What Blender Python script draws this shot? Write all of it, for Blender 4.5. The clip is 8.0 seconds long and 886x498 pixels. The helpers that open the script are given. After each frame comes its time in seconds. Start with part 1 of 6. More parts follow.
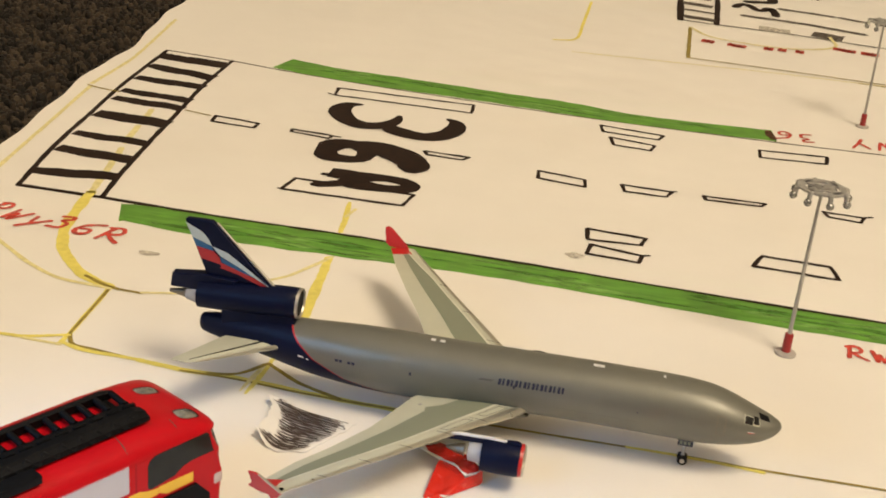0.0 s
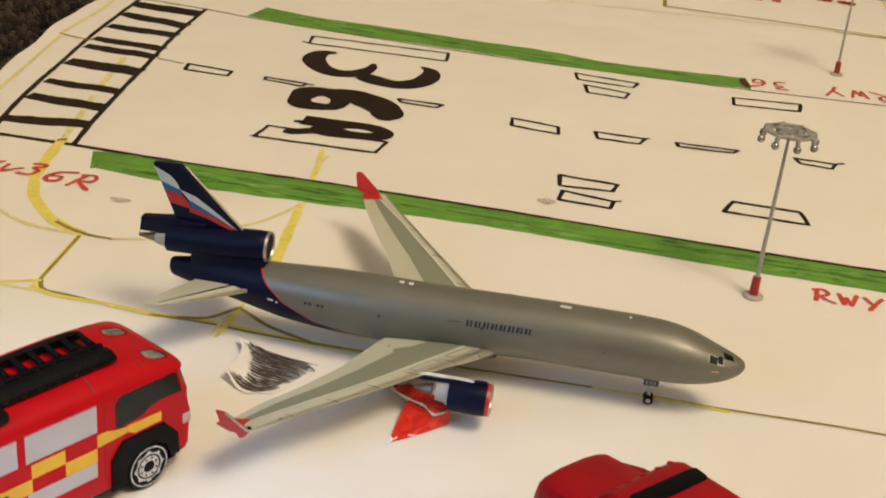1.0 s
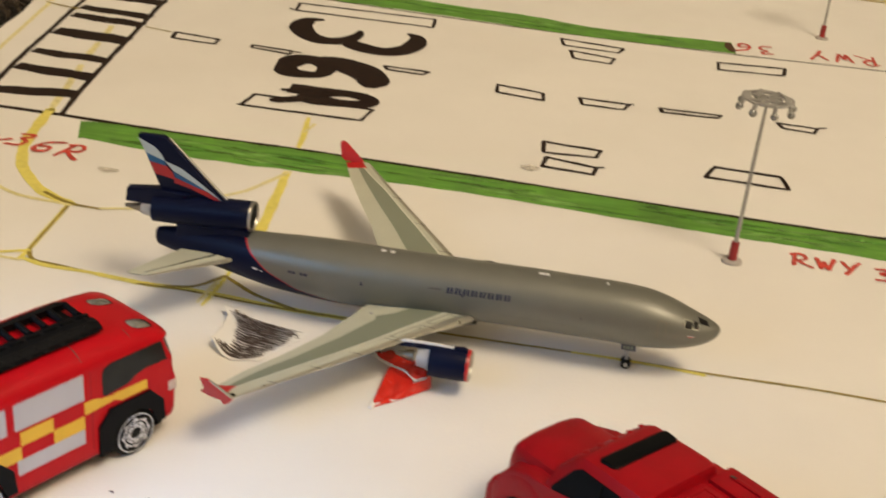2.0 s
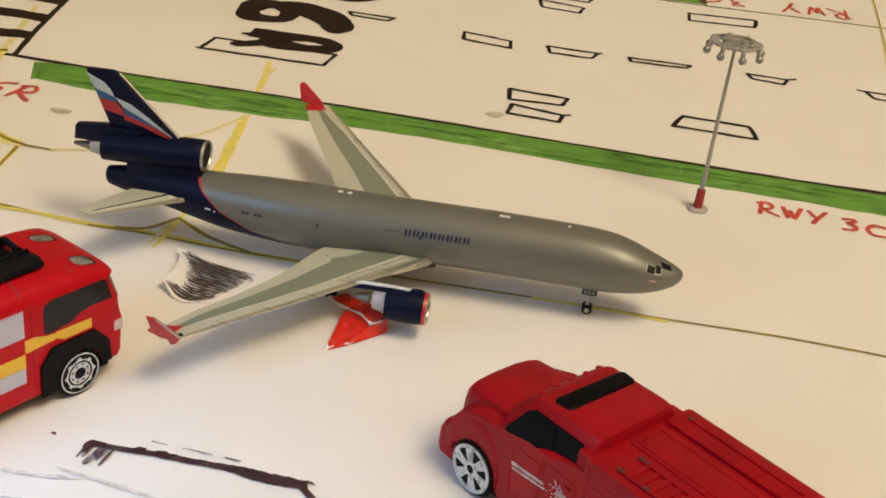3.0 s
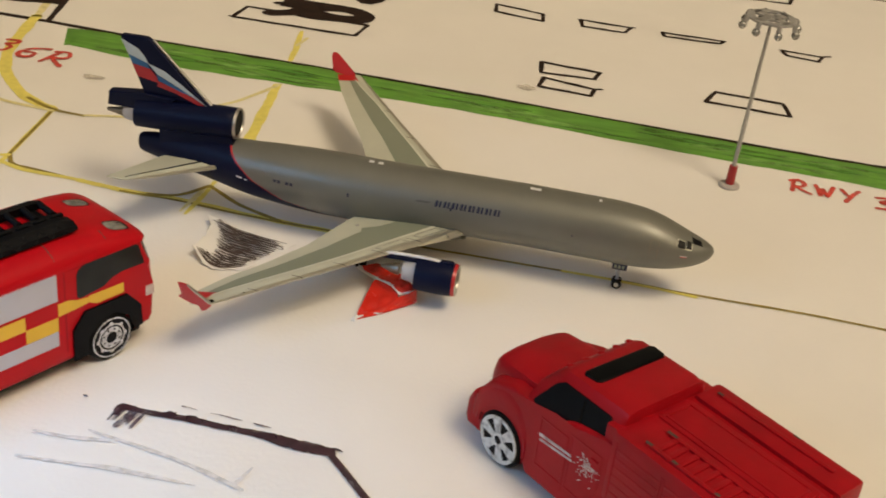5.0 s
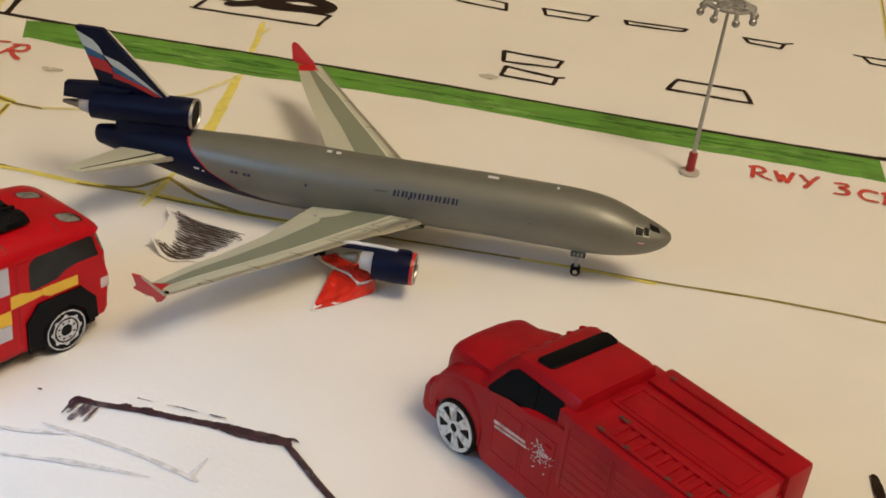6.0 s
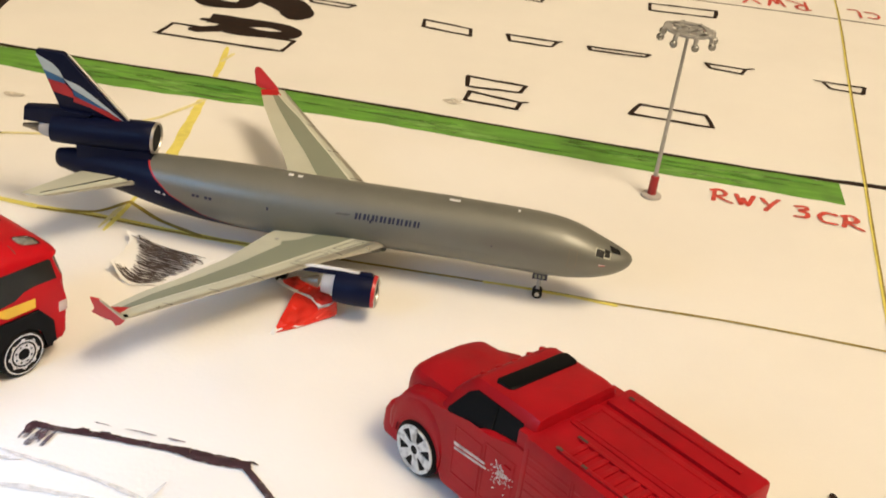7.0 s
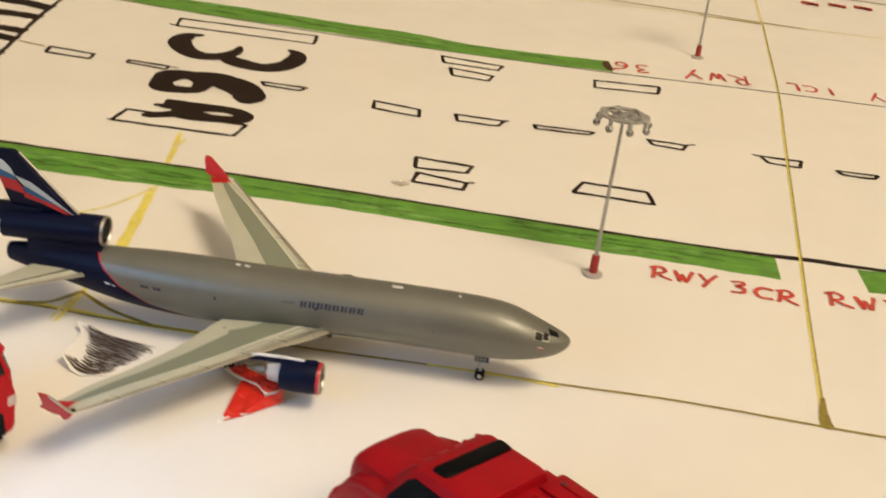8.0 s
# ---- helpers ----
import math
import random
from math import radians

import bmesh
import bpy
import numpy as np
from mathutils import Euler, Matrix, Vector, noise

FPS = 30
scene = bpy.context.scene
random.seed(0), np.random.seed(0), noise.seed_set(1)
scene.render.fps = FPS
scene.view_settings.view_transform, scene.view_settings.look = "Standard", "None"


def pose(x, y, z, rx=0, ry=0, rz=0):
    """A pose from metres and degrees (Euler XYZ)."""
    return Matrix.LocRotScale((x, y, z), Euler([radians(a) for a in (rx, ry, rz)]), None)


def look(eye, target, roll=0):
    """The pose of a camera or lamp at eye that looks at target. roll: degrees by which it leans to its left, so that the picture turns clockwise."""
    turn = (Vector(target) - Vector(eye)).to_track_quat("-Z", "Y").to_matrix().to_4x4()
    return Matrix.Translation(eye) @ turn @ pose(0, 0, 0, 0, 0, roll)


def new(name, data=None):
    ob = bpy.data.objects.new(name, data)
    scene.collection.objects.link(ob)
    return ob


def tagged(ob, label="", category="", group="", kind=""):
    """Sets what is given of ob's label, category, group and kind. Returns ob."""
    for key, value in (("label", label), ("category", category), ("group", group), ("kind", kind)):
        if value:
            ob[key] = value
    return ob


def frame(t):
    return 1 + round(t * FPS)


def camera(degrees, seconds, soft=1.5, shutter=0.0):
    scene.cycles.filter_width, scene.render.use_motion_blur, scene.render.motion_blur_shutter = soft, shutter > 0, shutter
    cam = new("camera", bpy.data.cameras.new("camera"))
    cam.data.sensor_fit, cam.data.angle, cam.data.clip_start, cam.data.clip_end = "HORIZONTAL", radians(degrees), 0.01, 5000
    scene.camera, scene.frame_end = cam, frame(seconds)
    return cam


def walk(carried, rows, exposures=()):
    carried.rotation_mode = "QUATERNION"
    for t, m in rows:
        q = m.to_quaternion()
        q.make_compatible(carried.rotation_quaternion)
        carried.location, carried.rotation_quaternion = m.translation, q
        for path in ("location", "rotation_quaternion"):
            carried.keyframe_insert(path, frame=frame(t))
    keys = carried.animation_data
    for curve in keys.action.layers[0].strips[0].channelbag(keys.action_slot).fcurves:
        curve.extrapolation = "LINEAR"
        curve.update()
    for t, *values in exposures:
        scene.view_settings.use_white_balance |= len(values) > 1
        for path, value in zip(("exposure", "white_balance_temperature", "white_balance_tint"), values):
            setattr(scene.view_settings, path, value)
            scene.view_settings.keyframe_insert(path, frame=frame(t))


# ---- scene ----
cam = camera(40.00, 8.0, soft=1.7, shutter=0.55)
PATH = [
    (0, (-0.06244, -0.31982, 0.15543), (-0.09502, -0.04606, 0.03714), 5.501),
    (0.1, (-0.06069, -0.32012, 0.15538), (-0.09354, -0.04658, 0.03665), 5.277),
    (0.2, (-0.06032, -0.31993, 0.15503), (-0.09269, -0.04662, 0.03565), 5.101),
    (0.3, (-0.06022, -0.31972, 0.15495), (-0.09244, -0.04668, 0.03491), 5.088),
    (0.4, (-0.05930, -0.32015, 0.15485), (-0.09126, -0.04755, 0.03376), 4.978),
    (0.5, (-0.05819, -0.31940, 0.15365), (-0.08914, -0.04744, 0.03085), 4.840),
    (0.6, (-0.05681, -0.31958, 0.15299), (-0.08673, -0.04812, 0.02883), 4.810),
    (0.7, (-0.05611, -0.31921, 0.15318), (-0.08449, -0.04835, 0.02736), 5.095),
    (0.8, (-0.05688, -0.31943, 0.15365), (-0.08421, -0.04890, 0.02688), 5.494),
    (0.9, (-0.05795, -0.32006, 0.15436), (-0.08526, -0.04975, 0.02714), 5.659),
    (1, (-0.05827, -0.32181, 0.15379), (-0.08531, -0.05184, 0.02578), 5.737),
    (1.1, (-0.05431, -0.32185, 0.15407), (-0.07939, -0.05223, 0.02493), 5.589),
    (1.2, (-0.05361, -0.32433, 0.15518), (-0.07639, -0.05476, 0.02552), 5.573),
    (1.3, (-0.05321, -0.32254, 0.15391), (-0.07518, -0.05423, 0.02154), 5.459),
    (1.4, (-0.05405, -0.32171, 0.15155), (-0.07653, -0.05457, 0.01689), 5.275),
    (1.5, (-0.05447, -0.31960, 0.14943), (-0.07891, -0.05287, 0.01431), 5.162),
    (1.6, (-0.05648, -0.32052, 0.15027), (-0.08339, -0.05405, 0.01511), 4.893),
    (1.7, (-0.05787, -0.32241, 0.15401), (-0.08572, -0.05631, 0.01830), 5.027),
    (1.8, (-0.05673, -0.32329, 0.15583), (-0.08448, -0.05713, 0.02022), 5.091),
    (1.9, (-0.05527, -0.32424, 0.15643), (-0.08217, -0.05784, 0.02113), 5.298),
    (2, (-0.05428, -0.32536, 0.15789), (-0.07915, -0.05929, 0.02155), 5.539),
    (2.1, (-0.05141, -0.32277, 0.15397), (-0.07553, -0.05717, 0.01657), 5.541),
    (2.2, (-0.04989, -0.32229, 0.15273), (-0.07237, -0.05696, 0.01455), 5.716),
    (2.38, (-0.04900, -0.32151, 0.15140), (-0.07050, -0.05656, 0.01233), 5.839),
    (2.57, (-0.04894, -0.32108, 0.15065), (-0.06918, -0.05672, 0.01027), 6.063),
    (2.75, (-0.04940, -0.32092, 0.15034), (-0.06830, -0.05725, 0.00850), 6.338),
    (2.93, (-0.05008, -0.32095, 0.15036), (-0.06778, -0.05793, 0.00715), 6.618),
    (3.12, (-0.05065, -0.32107, 0.15058), (-0.06750, -0.05854, 0.00637), 6.852),
    (3.3, (-0.05081, -0.32121, 0.15087), (-0.06737, -0.05887, 0.00629), 6.993),
    (3.4, (-0.05115, -0.32147, 0.15192), (-0.06735, -0.05925, 0.00709), 7.194),
    (3.5, (-0.05035, -0.32158, 0.15178), (-0.06706, -0.05922, 0.00725), 7.237),
    (3.6, (-0.04986, -0.32114, 0.15101), (-0.06707, -0.05904, 0.00607), 7.374),
    (3.7, (-0.05120, -0.32009, 0.14954), (-0.06878, -0.05821, 0.00425), 7.425),
    (3.8, (-0.05196, -0.32112, 0.15065), (-0.07166, -0.05980, 0.00462), 7.354),
    (3.9, (-0.05395, -0.32092, 0.15025), (-0.07559, -0.06013, 0.00356), 7.382),
    (4, (-0.05554, -0.32140, 0.15043), (-0.07938, -0.06121, 0.00300), 7.382),
    (4.1, (-0.05649, -0.32156, 0.15056), (-0.08182, -0.06194, 0.00238), 7.330),
    (4.2, (-0.05772, -0.32172, 0.15036), (-0.08460, -0.06270, 0.00141), 7.460),
    (4.38, (-0.05764, -0.32177, 0.15028), (-0.08479, -0.06299, 0.00096), 7.446),
    (4.57, (-0.05633, -0.32173, 0.15010), (-0.08264, -0.06296, 0.00061), 7.372),
    (4.75, (-0.05430, -0.32163, 0.14987), (-0.07911, -0.06275, 0.00031), 7.266),
    (4.93, (-0.05206, -0.32149, 0.14965), (-0.07512, -0.06247, 0.00005), 7.156),
    (5.12, (-0.05011, -0.32133, 0.14948), (-0.07163, -0.06224, -0.00022), 7.069),
    (5.3, (-0.04896, -0.32119, 0.14940), (-0.06959, -0.06216, -0.00053), 7.033),
    (5.4, (-0.04725, -0.32124, 0.14972), (-0.06793, -0.06250, -0.00071), 6.901),
    (5.5, (-0.04715, -0.32080, 0.14936), (-0.06645, -0.06226, -0.00158), 7.030),
    (5.7, (-0.04661, -0.32038, 0.14895), (-0.06441, -0.06178, -0.00207), 7.182),
    (6, (-0.04682, -0.32123, 0.14963), (-0.06356, -0.06245, -0.00121), 7.144),
    (6.2, (-0.04510, -0.32089, 0.14951), (-0.06076, -0.06208, -0.00139), 7.216),
    (6.3, (-0.04465, -0.32091, 0.14975), (-0.05912, -0.06184, -0.00084), 7.296),
    (6.4, (-0.04420, -0.32129, 0.14949), (-0.05850, -0.06166, -0.00012), 7.120),
    (6.5, (-0.04457, -0.32089, 0.14925), (-0.05900, -0.06101, 0.00007), 7.146),
    (6.7, (-0.04595, -0.32188, 0.15063), (-0.06015, -0.06104, 0.00313), 7.237),
    (6.8, (-0.04513, -0.32144, 0.15009), (-0.05786, -0.05979, 0.00388), 7.370),
    (6.9, (-0.04349, -0.32103, 0.15001), (-0.05441, -0.05897, 0.00439), 7.615),
    (7, (-0.04450, -0.32184, 0.14911), (-0.05525, -0.05899, 0.00491), 7.596),
    (7.1, (-0.04351, -0.32093, 0.15028), (-0.05427, -0.05769, 0.00679), 7.587),
    (7.2, (-0.04250, -0.32236, 0.15205), (-0.05204, -0.05835, 0.00990), 7.642),
    (7.3, (-0.04027, -0.32463, 0.15351), (-0.04766, -0.05905, 0.01417), 7.853),
    (7.4, (-0.04028, -0.32603, 0.15530), (-0.04772, -0.05956, 0.01770), 7.699),
    (7.5, (-0.03920, -0.32481, 0.15433), (-0.04590, -0.05780, 0.01773), 7.692),
    (7.6, (-0.03697, -0.32375, 0.15365), (-0.04237, -0.05629, 0.01786), 7.713),
    (7.7, (-0.03627, -0.32361, 0.15561), (-0.04035, -0.05575, 0.02056), 7.855),
    (7.8, (-0.03673, -0.32581, 0.15728), (-0.04035, -0.05659, 0.02495), 7.700),
    (7.9, (-0.03760, -0.32675, 0.15929), (-0.04160, -0.05711, 0.02783), 7.547),
    (8, (-0.03922, -0.32635, 0.15950), (-0.04412, -0.05620, 0.02914), 7.216),
]
EXPOSURES = [(0.0, -0.11), (0.5, -0.20), (1.0, -0.31), (1.5, -0.35), (2.0, -0.36), (3.5, -0.38), (4.2, -0.43), (5.5, -0.57),
             (6.0, -0.57), (6.5, -0.30), (7.0, 0.00), (7.5, 0.13), (8.0, -0.16)]
walk(cam, [(t, look(eye, target, roll)) for t, eye, target, roll in PATH], EXPOSURES)  # path

# ---------------------------------------------------------------- light
LAMP_POS = (1.0, -0.80, 2.30)
lamp = bpy.data.lights.new("room_lamp", "POINT")
lamp.shadow_soft_size, lamp.energy, lamp.color = 0.44, 164.0, (1.0, 0.826, 0.592)
new("room_lamp", lamp).matrix_world = look(LAMP_POS, (0.0, 0.0, 0.0))
# unseen cool fill lamp, added low at the left to tint the near paper bluish
cool_fill = bpy.data.lights.new("cool_side_light", "AREA")
cool_fill.shape, cool_fill.size, cool_fill.size_y = "RECTANGLE", 0.12, 0.09
cool_fill.energy, cool_fill.color, cool_fill.spread = 0.078, (0.24, 0.54, 1.0), radians(74)
new("cool_side_light", cool_fill).matrix_world = look((-0.205, -0.255, 0.115), (-0.135, -0.182, 0.0))

world = bpy.data.worlds.new("evening_sky")
scene.world = world
world.use_nodes = True
sky = world.node_tree.nodes.new("ShaderNodeTexSky")
sky.sky_type, sky.sun_disc = "NISHITA", False
sky.sun_elevation, sky.sun_rotation = radians(12), radians(230)
world.node_tree.links.new(sky.outputs["Color"], world.node_tree.nodes["Background"].inputs["Color"])
world.node_tree.nodes["Background"].inputs["Strength"].default_value = 0.06

# ---------------------------------------------------------------- materials


def material(name, color, rough=0.5, metal=0.0, vary=0.12, scale=120.0, bump=0.0, bump_scale=800.0,
             coat=0.0, wave=0.0, stain=None, stain_scale=25.0, stain_amount=0.35, gaps=0.0, spec=0.5, streak_x=1.0):
    """Painted or printed surface: grain and stains at two scales, fine relief, optional gaps where a pen ran dry."""
    m = bpy.data.materials.new(name)
    m.use_nodes = True
    nt = m.node_tree
    n, link = nt.nodes, nt.links.new
    b = n["Principled BSDF"]
    b.inputs["Roughness"].default_value = rough
    b.inputs["Metallic"].default_value = metal
    b.inputs["Coat Weight"].default_value = coat
    b.inputs["Specular IOR Level"].default_value = spec
    b.inputs["Coat Roughness"].default_value = 0.12
    pos = n.new("ShaderNodeNewGeometry")
    fine = n.new("ShaderNodeTexNoise")
    fine.inputs["Scale"].default_value, fine.inputs["Detail"].default_value = scale, 5
    link(pos.outputs["Position"], fine.inputs["Vector"])
    value = n.new("ShaderNodeMapRange")
    value.inputs["From Min"].default_value, value.inputs["From Max"].default_value = 0.25, 0.75
    value.inputs["To Min"].default_value, value.inputs["To Max"].default_value = 1 - vary, 1 + vary
    link(fine.outputs["Fac"], value.inputs["Value"])
    hsv = n.new("ShaderNodeHueSaturation")
    hsv.inputs["Color"].default_value = (*color, 1)
    link(value.outputs["Result"], hsv.inputs["Value"])
    out = hsv.outputs["Color"]
    if stain:
        big = n.new("ShaderNodeTexNoise")
        big.inputs["Scale"].default_value, big.inputs["Detail"].default_value = stain_scale, 3
        link(pos.outputs["Position"], big.inputs["Vector"])
        amount = n.new("ShaderNodeMapRange")
        amount.inputs["From Min"].default_value, amount.inputs["From Max"].default_value = 0.5, 0.8
        amount.inputs["To Max"].default_value = stain_amount
        link(big.outputs["Fac"], amount.inputs["Value"])
        mix = n.new("ShaderNodeMix")
        mix.data_type = "RGBA"
        mix.inputs["B"].default_value = (*stain, 1)
        mix.inputs[7].default_value = (*stain, 1)
        link(amount.outputs["Result"], mix.inputs[0])
        link(out, mix.inputs[6])
        out = mix.outputs[2]
    link(out, b.inputs["Base Color"])
    wear = n.new("ShaderNodeMapRange")
    wear.inputs["To Min"].default_value, wear.inputs["To Max"].default_value = max(rough - 0.08, 0.02), min(rough + 0.1, 1)
    link(fine.outputs["Fac"], wear.inputs["Value"])
    link(wear.outputs["Result"], b.inputs["Roughness"])
    if bump:
        relief = n.new("ShaderNodeTexNoise")
        relief.inputs["Scale"].default_value, relief.inputs["Detail"].default_value = bump_scale, 4
        link(pos.outputs["Position"], relief.inputs["Vector"])
        bm_ = n.new("ShaderNodeBump")
        bm_.inputs["Strength"].default_value, bm_.inputs["Distance"].default_value = bump, 0.0002
        link(relief.outputs["Fac"], bm_.inputs["Height"])
        if wave:
            roll = n.new("ShaderNodeTexNoise")
            roll.inputs["Scale"].default_value, roll.inputs["Detail"].default_value = 16.0, 2
            link(pos.outputs["Position"], roll.inputs["Vector"])
            swell = n.new("ShaderNodeBump")
            swell.inputs["Strength"].default_value, swell.inputs["Distance"].default_value = 1.0, wave
            link(roll.outputs["Fac"], swell.inputs["Height"])
            link(swell.outputs["Normal"], bm_.inputs["Normal"])
        link(bm_.outputs["Normal"], b.inputs["Normal"])
    if gaps:
        streak = n.new("ShaderNodeTexNoise")
        streak.inputs["Scale"].default_value, streak.inputs["Detail"].default_value = 420.0, 4
        stretch = n.new("ShaderNodeMapping")
        stretch.inputs["Scale"].default_value = (streak_x, 1.0, 1.0)
        link(pos.outputs["Position"], stretch.inputs["Vector"])
        link(stretch.outputs["Vector"], streak.inputs["Vector"])
        cover = n.new("ShaderNodeMapRange")
        cover.inputs["From Min"].default_value, cover.inputs["From Max"].default_value = 0.35, 0.68
        cover.inputs["To Min"].default_value, cover.inputs["To Max"].default_value = 1.0, 1.0 - gaps
        link(streak.outputs["Fac"], cover.inputs["Value"])
        link(cover.outputs["Result"], b.inputs["Alpha"])
    return m


M_PAPER = material("white_drawing_paper", (0.80, 0.78, 0.75), 0.72, vary=0.015, scale=60, bump=0.25, bump_scale=900, wave=0.004,
                   stain=(0.72, 0.67, 0.60), stain_scale=14, stain_amount=0.26)
M_SCRAP = material("scrap_paper", (0.80, 0.79, 0.77), 0.7, vary=0.02, scale=90, bump=0.3, bump_scale=900)
M_BLACK = material("black_marker_ink", (0.020, 0.0105, 0.0075), 0.7, vary=0.6, scale=350, spec=0.2)
M_THIN = material("thin_brown_ink", (0.075, 0.055, 0.042), 0.65, vary=0.4, scale=500, gaps=0.4)
M_PURPLE = material("wet_purple_black_ink", (0.044, 0.016, 0.023), 0.5, vary=0.5, scale=300, gaps=0.24)
M_SMEAR = material("smeared_purple_ink", (0.10, 0.06, 0.075), 0.6, vary=0.4, scale=400, gaps=0.75)
M_GREEN = material("green_marker_ink", (0.122, 0.322, 0.034), 0.6, vary=0.22, scale=140, gaps=0.22, streak_x=0.16,
                   stain=(0.06, 0.20, 0.03), stain_scale=60, stain_amount=0.35)
M_GREENDEEP = material("deep_green_marker_ink", (0.075, 0.24, 0.027), 0.6, vary=0.25, scale=200, gaps=0.85, streak_x=0.2)
M_GREENPALE = material("pale_green_marker_ink", (0.19, 0.40, 0.085), 0.6, vary=0.2, scale=200, gaps=0.75, streak_x=0.2)
M_YELLOW = material("yellow_marker_ink", (0.80, 0.71, 0.165), 0.6, vary=0.10, scale=60, gaps=0.12)
M_PALE = material("pale_yellow_marker", (0.80, 0.735, 0.37), 0.65, vary=0.06, scale=60, gaps=0.22)
M_OLIVE = material("olive_line_ink", (0.29, 0.22, 0.035), 0.6, vary=0.35, scale=200, gaps=0.2)
M_REDINK = material("red_pencil", (0.58, 0.055, 0.035), 0.7, vary=0.25, scale=500, gaps=0.35)
M_BLOT = material("red_brown_ink_blot", (0.085, 0.022, 0.012), 0.65, vary=0.6, scale=300, gaps=0.35)
M_PENCIL = material("graphite_pencil", (0.675, 0.66, 0.655), 0.68, vary=0.03, scale=120, gaps=0.5, spec=0.2)
M_GREASE = material("greasy_spot", (0.58, 0.54, 0.47), 0.4, vary=0.2, scale=300, gaps=0.75)
M_SCRIBBLE = material("brown_felt_scribble", (0.070, 0.050, 0.043), 0.6, vary=0.4, scale=500, gaps=0.25)

M_SILVER = material("silver_grey_model_paint", (0.172, 0.172, 0.146), 0.42, metal=0.36, vary=0.05, scale=200, coat=0.16)
M_NAVY = material("navy_blue_model_paint", (0.0023, 0.0047, 0.024), 0.40, vary=0.1, scale=200, spec=0.15)
M_WINGGREY = material("mid_grey_wing_paint", (0.225, 0.246, 0.182), 0.42, vary=0.04, scale=200)
M_WINGPALE = material("pale_grey_wing_paint", (0.49, 0.495, 0.395), 0.42, vary=0.04, scale=200)
M_WINGRIDGE = material("pale_ridge_paint", (0.62, 0.62, 0.52), 0.38, vary=0.04, scale=200)
M_WINGEDGE = material("bright_metal_leading_edge", (0.56, 0.54, 0.45), 0.30, metal=0.75, vary=0.06, scale=300)
M_PLANERED = material("red_model_paint", (0.48, 0.016, 0.018), 0.4, vary=0.08, scale=200, coat=0.1)
M_PLANEWHITE = material("white_model_paint", (0.72, 0.72, 0.72), 0.4, vary=0.04, scale=200)
M_FLAGWHITE = material("bluish_white_print", (0.46, 0.55, 0.60), 0.45, vary=0.1, scale=300)
M_FLAGRED = material("dark_red_print", (0.40, 0.018, 0.022), 0.45, vary=0.12, scale=300)
M_PLANEBLUE = material("blue_model_paint", (0.016, 0.105, 0.26), 0.38, vary=0.06, scale=200)
M_METAL = material("bare_metal", (0.55, 0.53, 0.49), 0.38, metal=1.0, vary=0.1, scale=400)
M_DARKMETAL = material("dark_exhaust_metal", (0.22, 0.19, 0.15), 0.42, metal=0.85, vary=0.15, scale=400)
M_COREGREY = material("pale_grey_core_paint", (0.40, 0.40, 0.42), 0.4, vary=0.06, scale=300)
M_DARK = material("black_plastic", (0.0040, 0.0040, 0.0045), 0.52, vary=0.2, scale=300, spec=0.11)
M_GLASSBLACK = material("black_window_print", (0.006, 0.006, 0.007), 0.16, vary=0.1, scale=200, spec=0.3, coat=0.1)
M_NAVYPRINT = material("navy_print", (0.009, 0.012, 0.040), 0.45, vary=0.1, scale=300)
M_SOFTPRINT = material("thin_grey_print", (0.098, 0.092, 0.082), 0.45, vary=0.1, scale=300)

M_ENGINERED = material("bright_red_toy_enamel", (0.45, 0.0035, 0.0085), 0.36, vary=0.06, scale=150, coat=0.06, bump=0.05, bump_scale=500, spec=0.16)
M_TRUCKRED = material("worn_red_toy_enamel", (0.325, 0.0042, 0.0098), 0.38, vary=0.12, scale=160, spec=0.14, coat=0.05, bump=0.26, bump_scale=420,
                      stain=(0.20, 0.005, 0.009), stain_scale=90, stain_amount=0.5)
M_CHIP = material("chipped_grey_metal", (0.09, 0.055, 0.042), 0.5, metal=0.3, vary=0.3, scale=600)
M_STICKGREY = material("pale_grey_sticker", (0.47, 0.47, 0.53), 0.45, vary=0.04, scale=200)
M_STICKYELLOW = material("yellow_sticker", (0.74, 0.46, 0.03), 0.45, vary=0.06, scale=200)
M_LIGHTLENS = material("clear_grey_lens", (0.17, 0.16, 0.13), 0.22, vary=0.8, scale=380, coat=0.5)
M_SMOKE = material("smoked_dusty_glass", (0.016, 0.017, 0.015), 0.18, vary=0.5, scale=90, spec=0.18, coat=0.05)
M_PALELENS = material("pale_clear_lens", (0.52, 0.42, 0.40), 0.22, vary=0.2, scale=600, coat=0.4)
M_TINT = material("smoked_toy_glass", (0.003, 0.0035, 0.004), 0.22, vary=0.15, scale=200, spec=0.07)
M_WHITEPRINT = material("worn_white_print", (0.66, 0.60, 0.58), 0.5, vary=0.15, scale=600, gaps=0.55)
M_HUBWHITE = material("white_wheel_paint", (0.60, 0.60, 0.57), 0.38, vary=0.2, scale=700, stain=(0.10, 0.09, 0.08), stain_scale=620, stain_amount=1.0)
M_CHROME = material("chrome_wheel_print", (0.55, 0.55, 0.57), 0.25, metal=0.8, vary=0.1, scale=600)
M_TYRE = material("black_tyre_plastic", (0.0055, 0.005, 0.005), 0.55, vary=0.2, scale=400, spec=0.12)

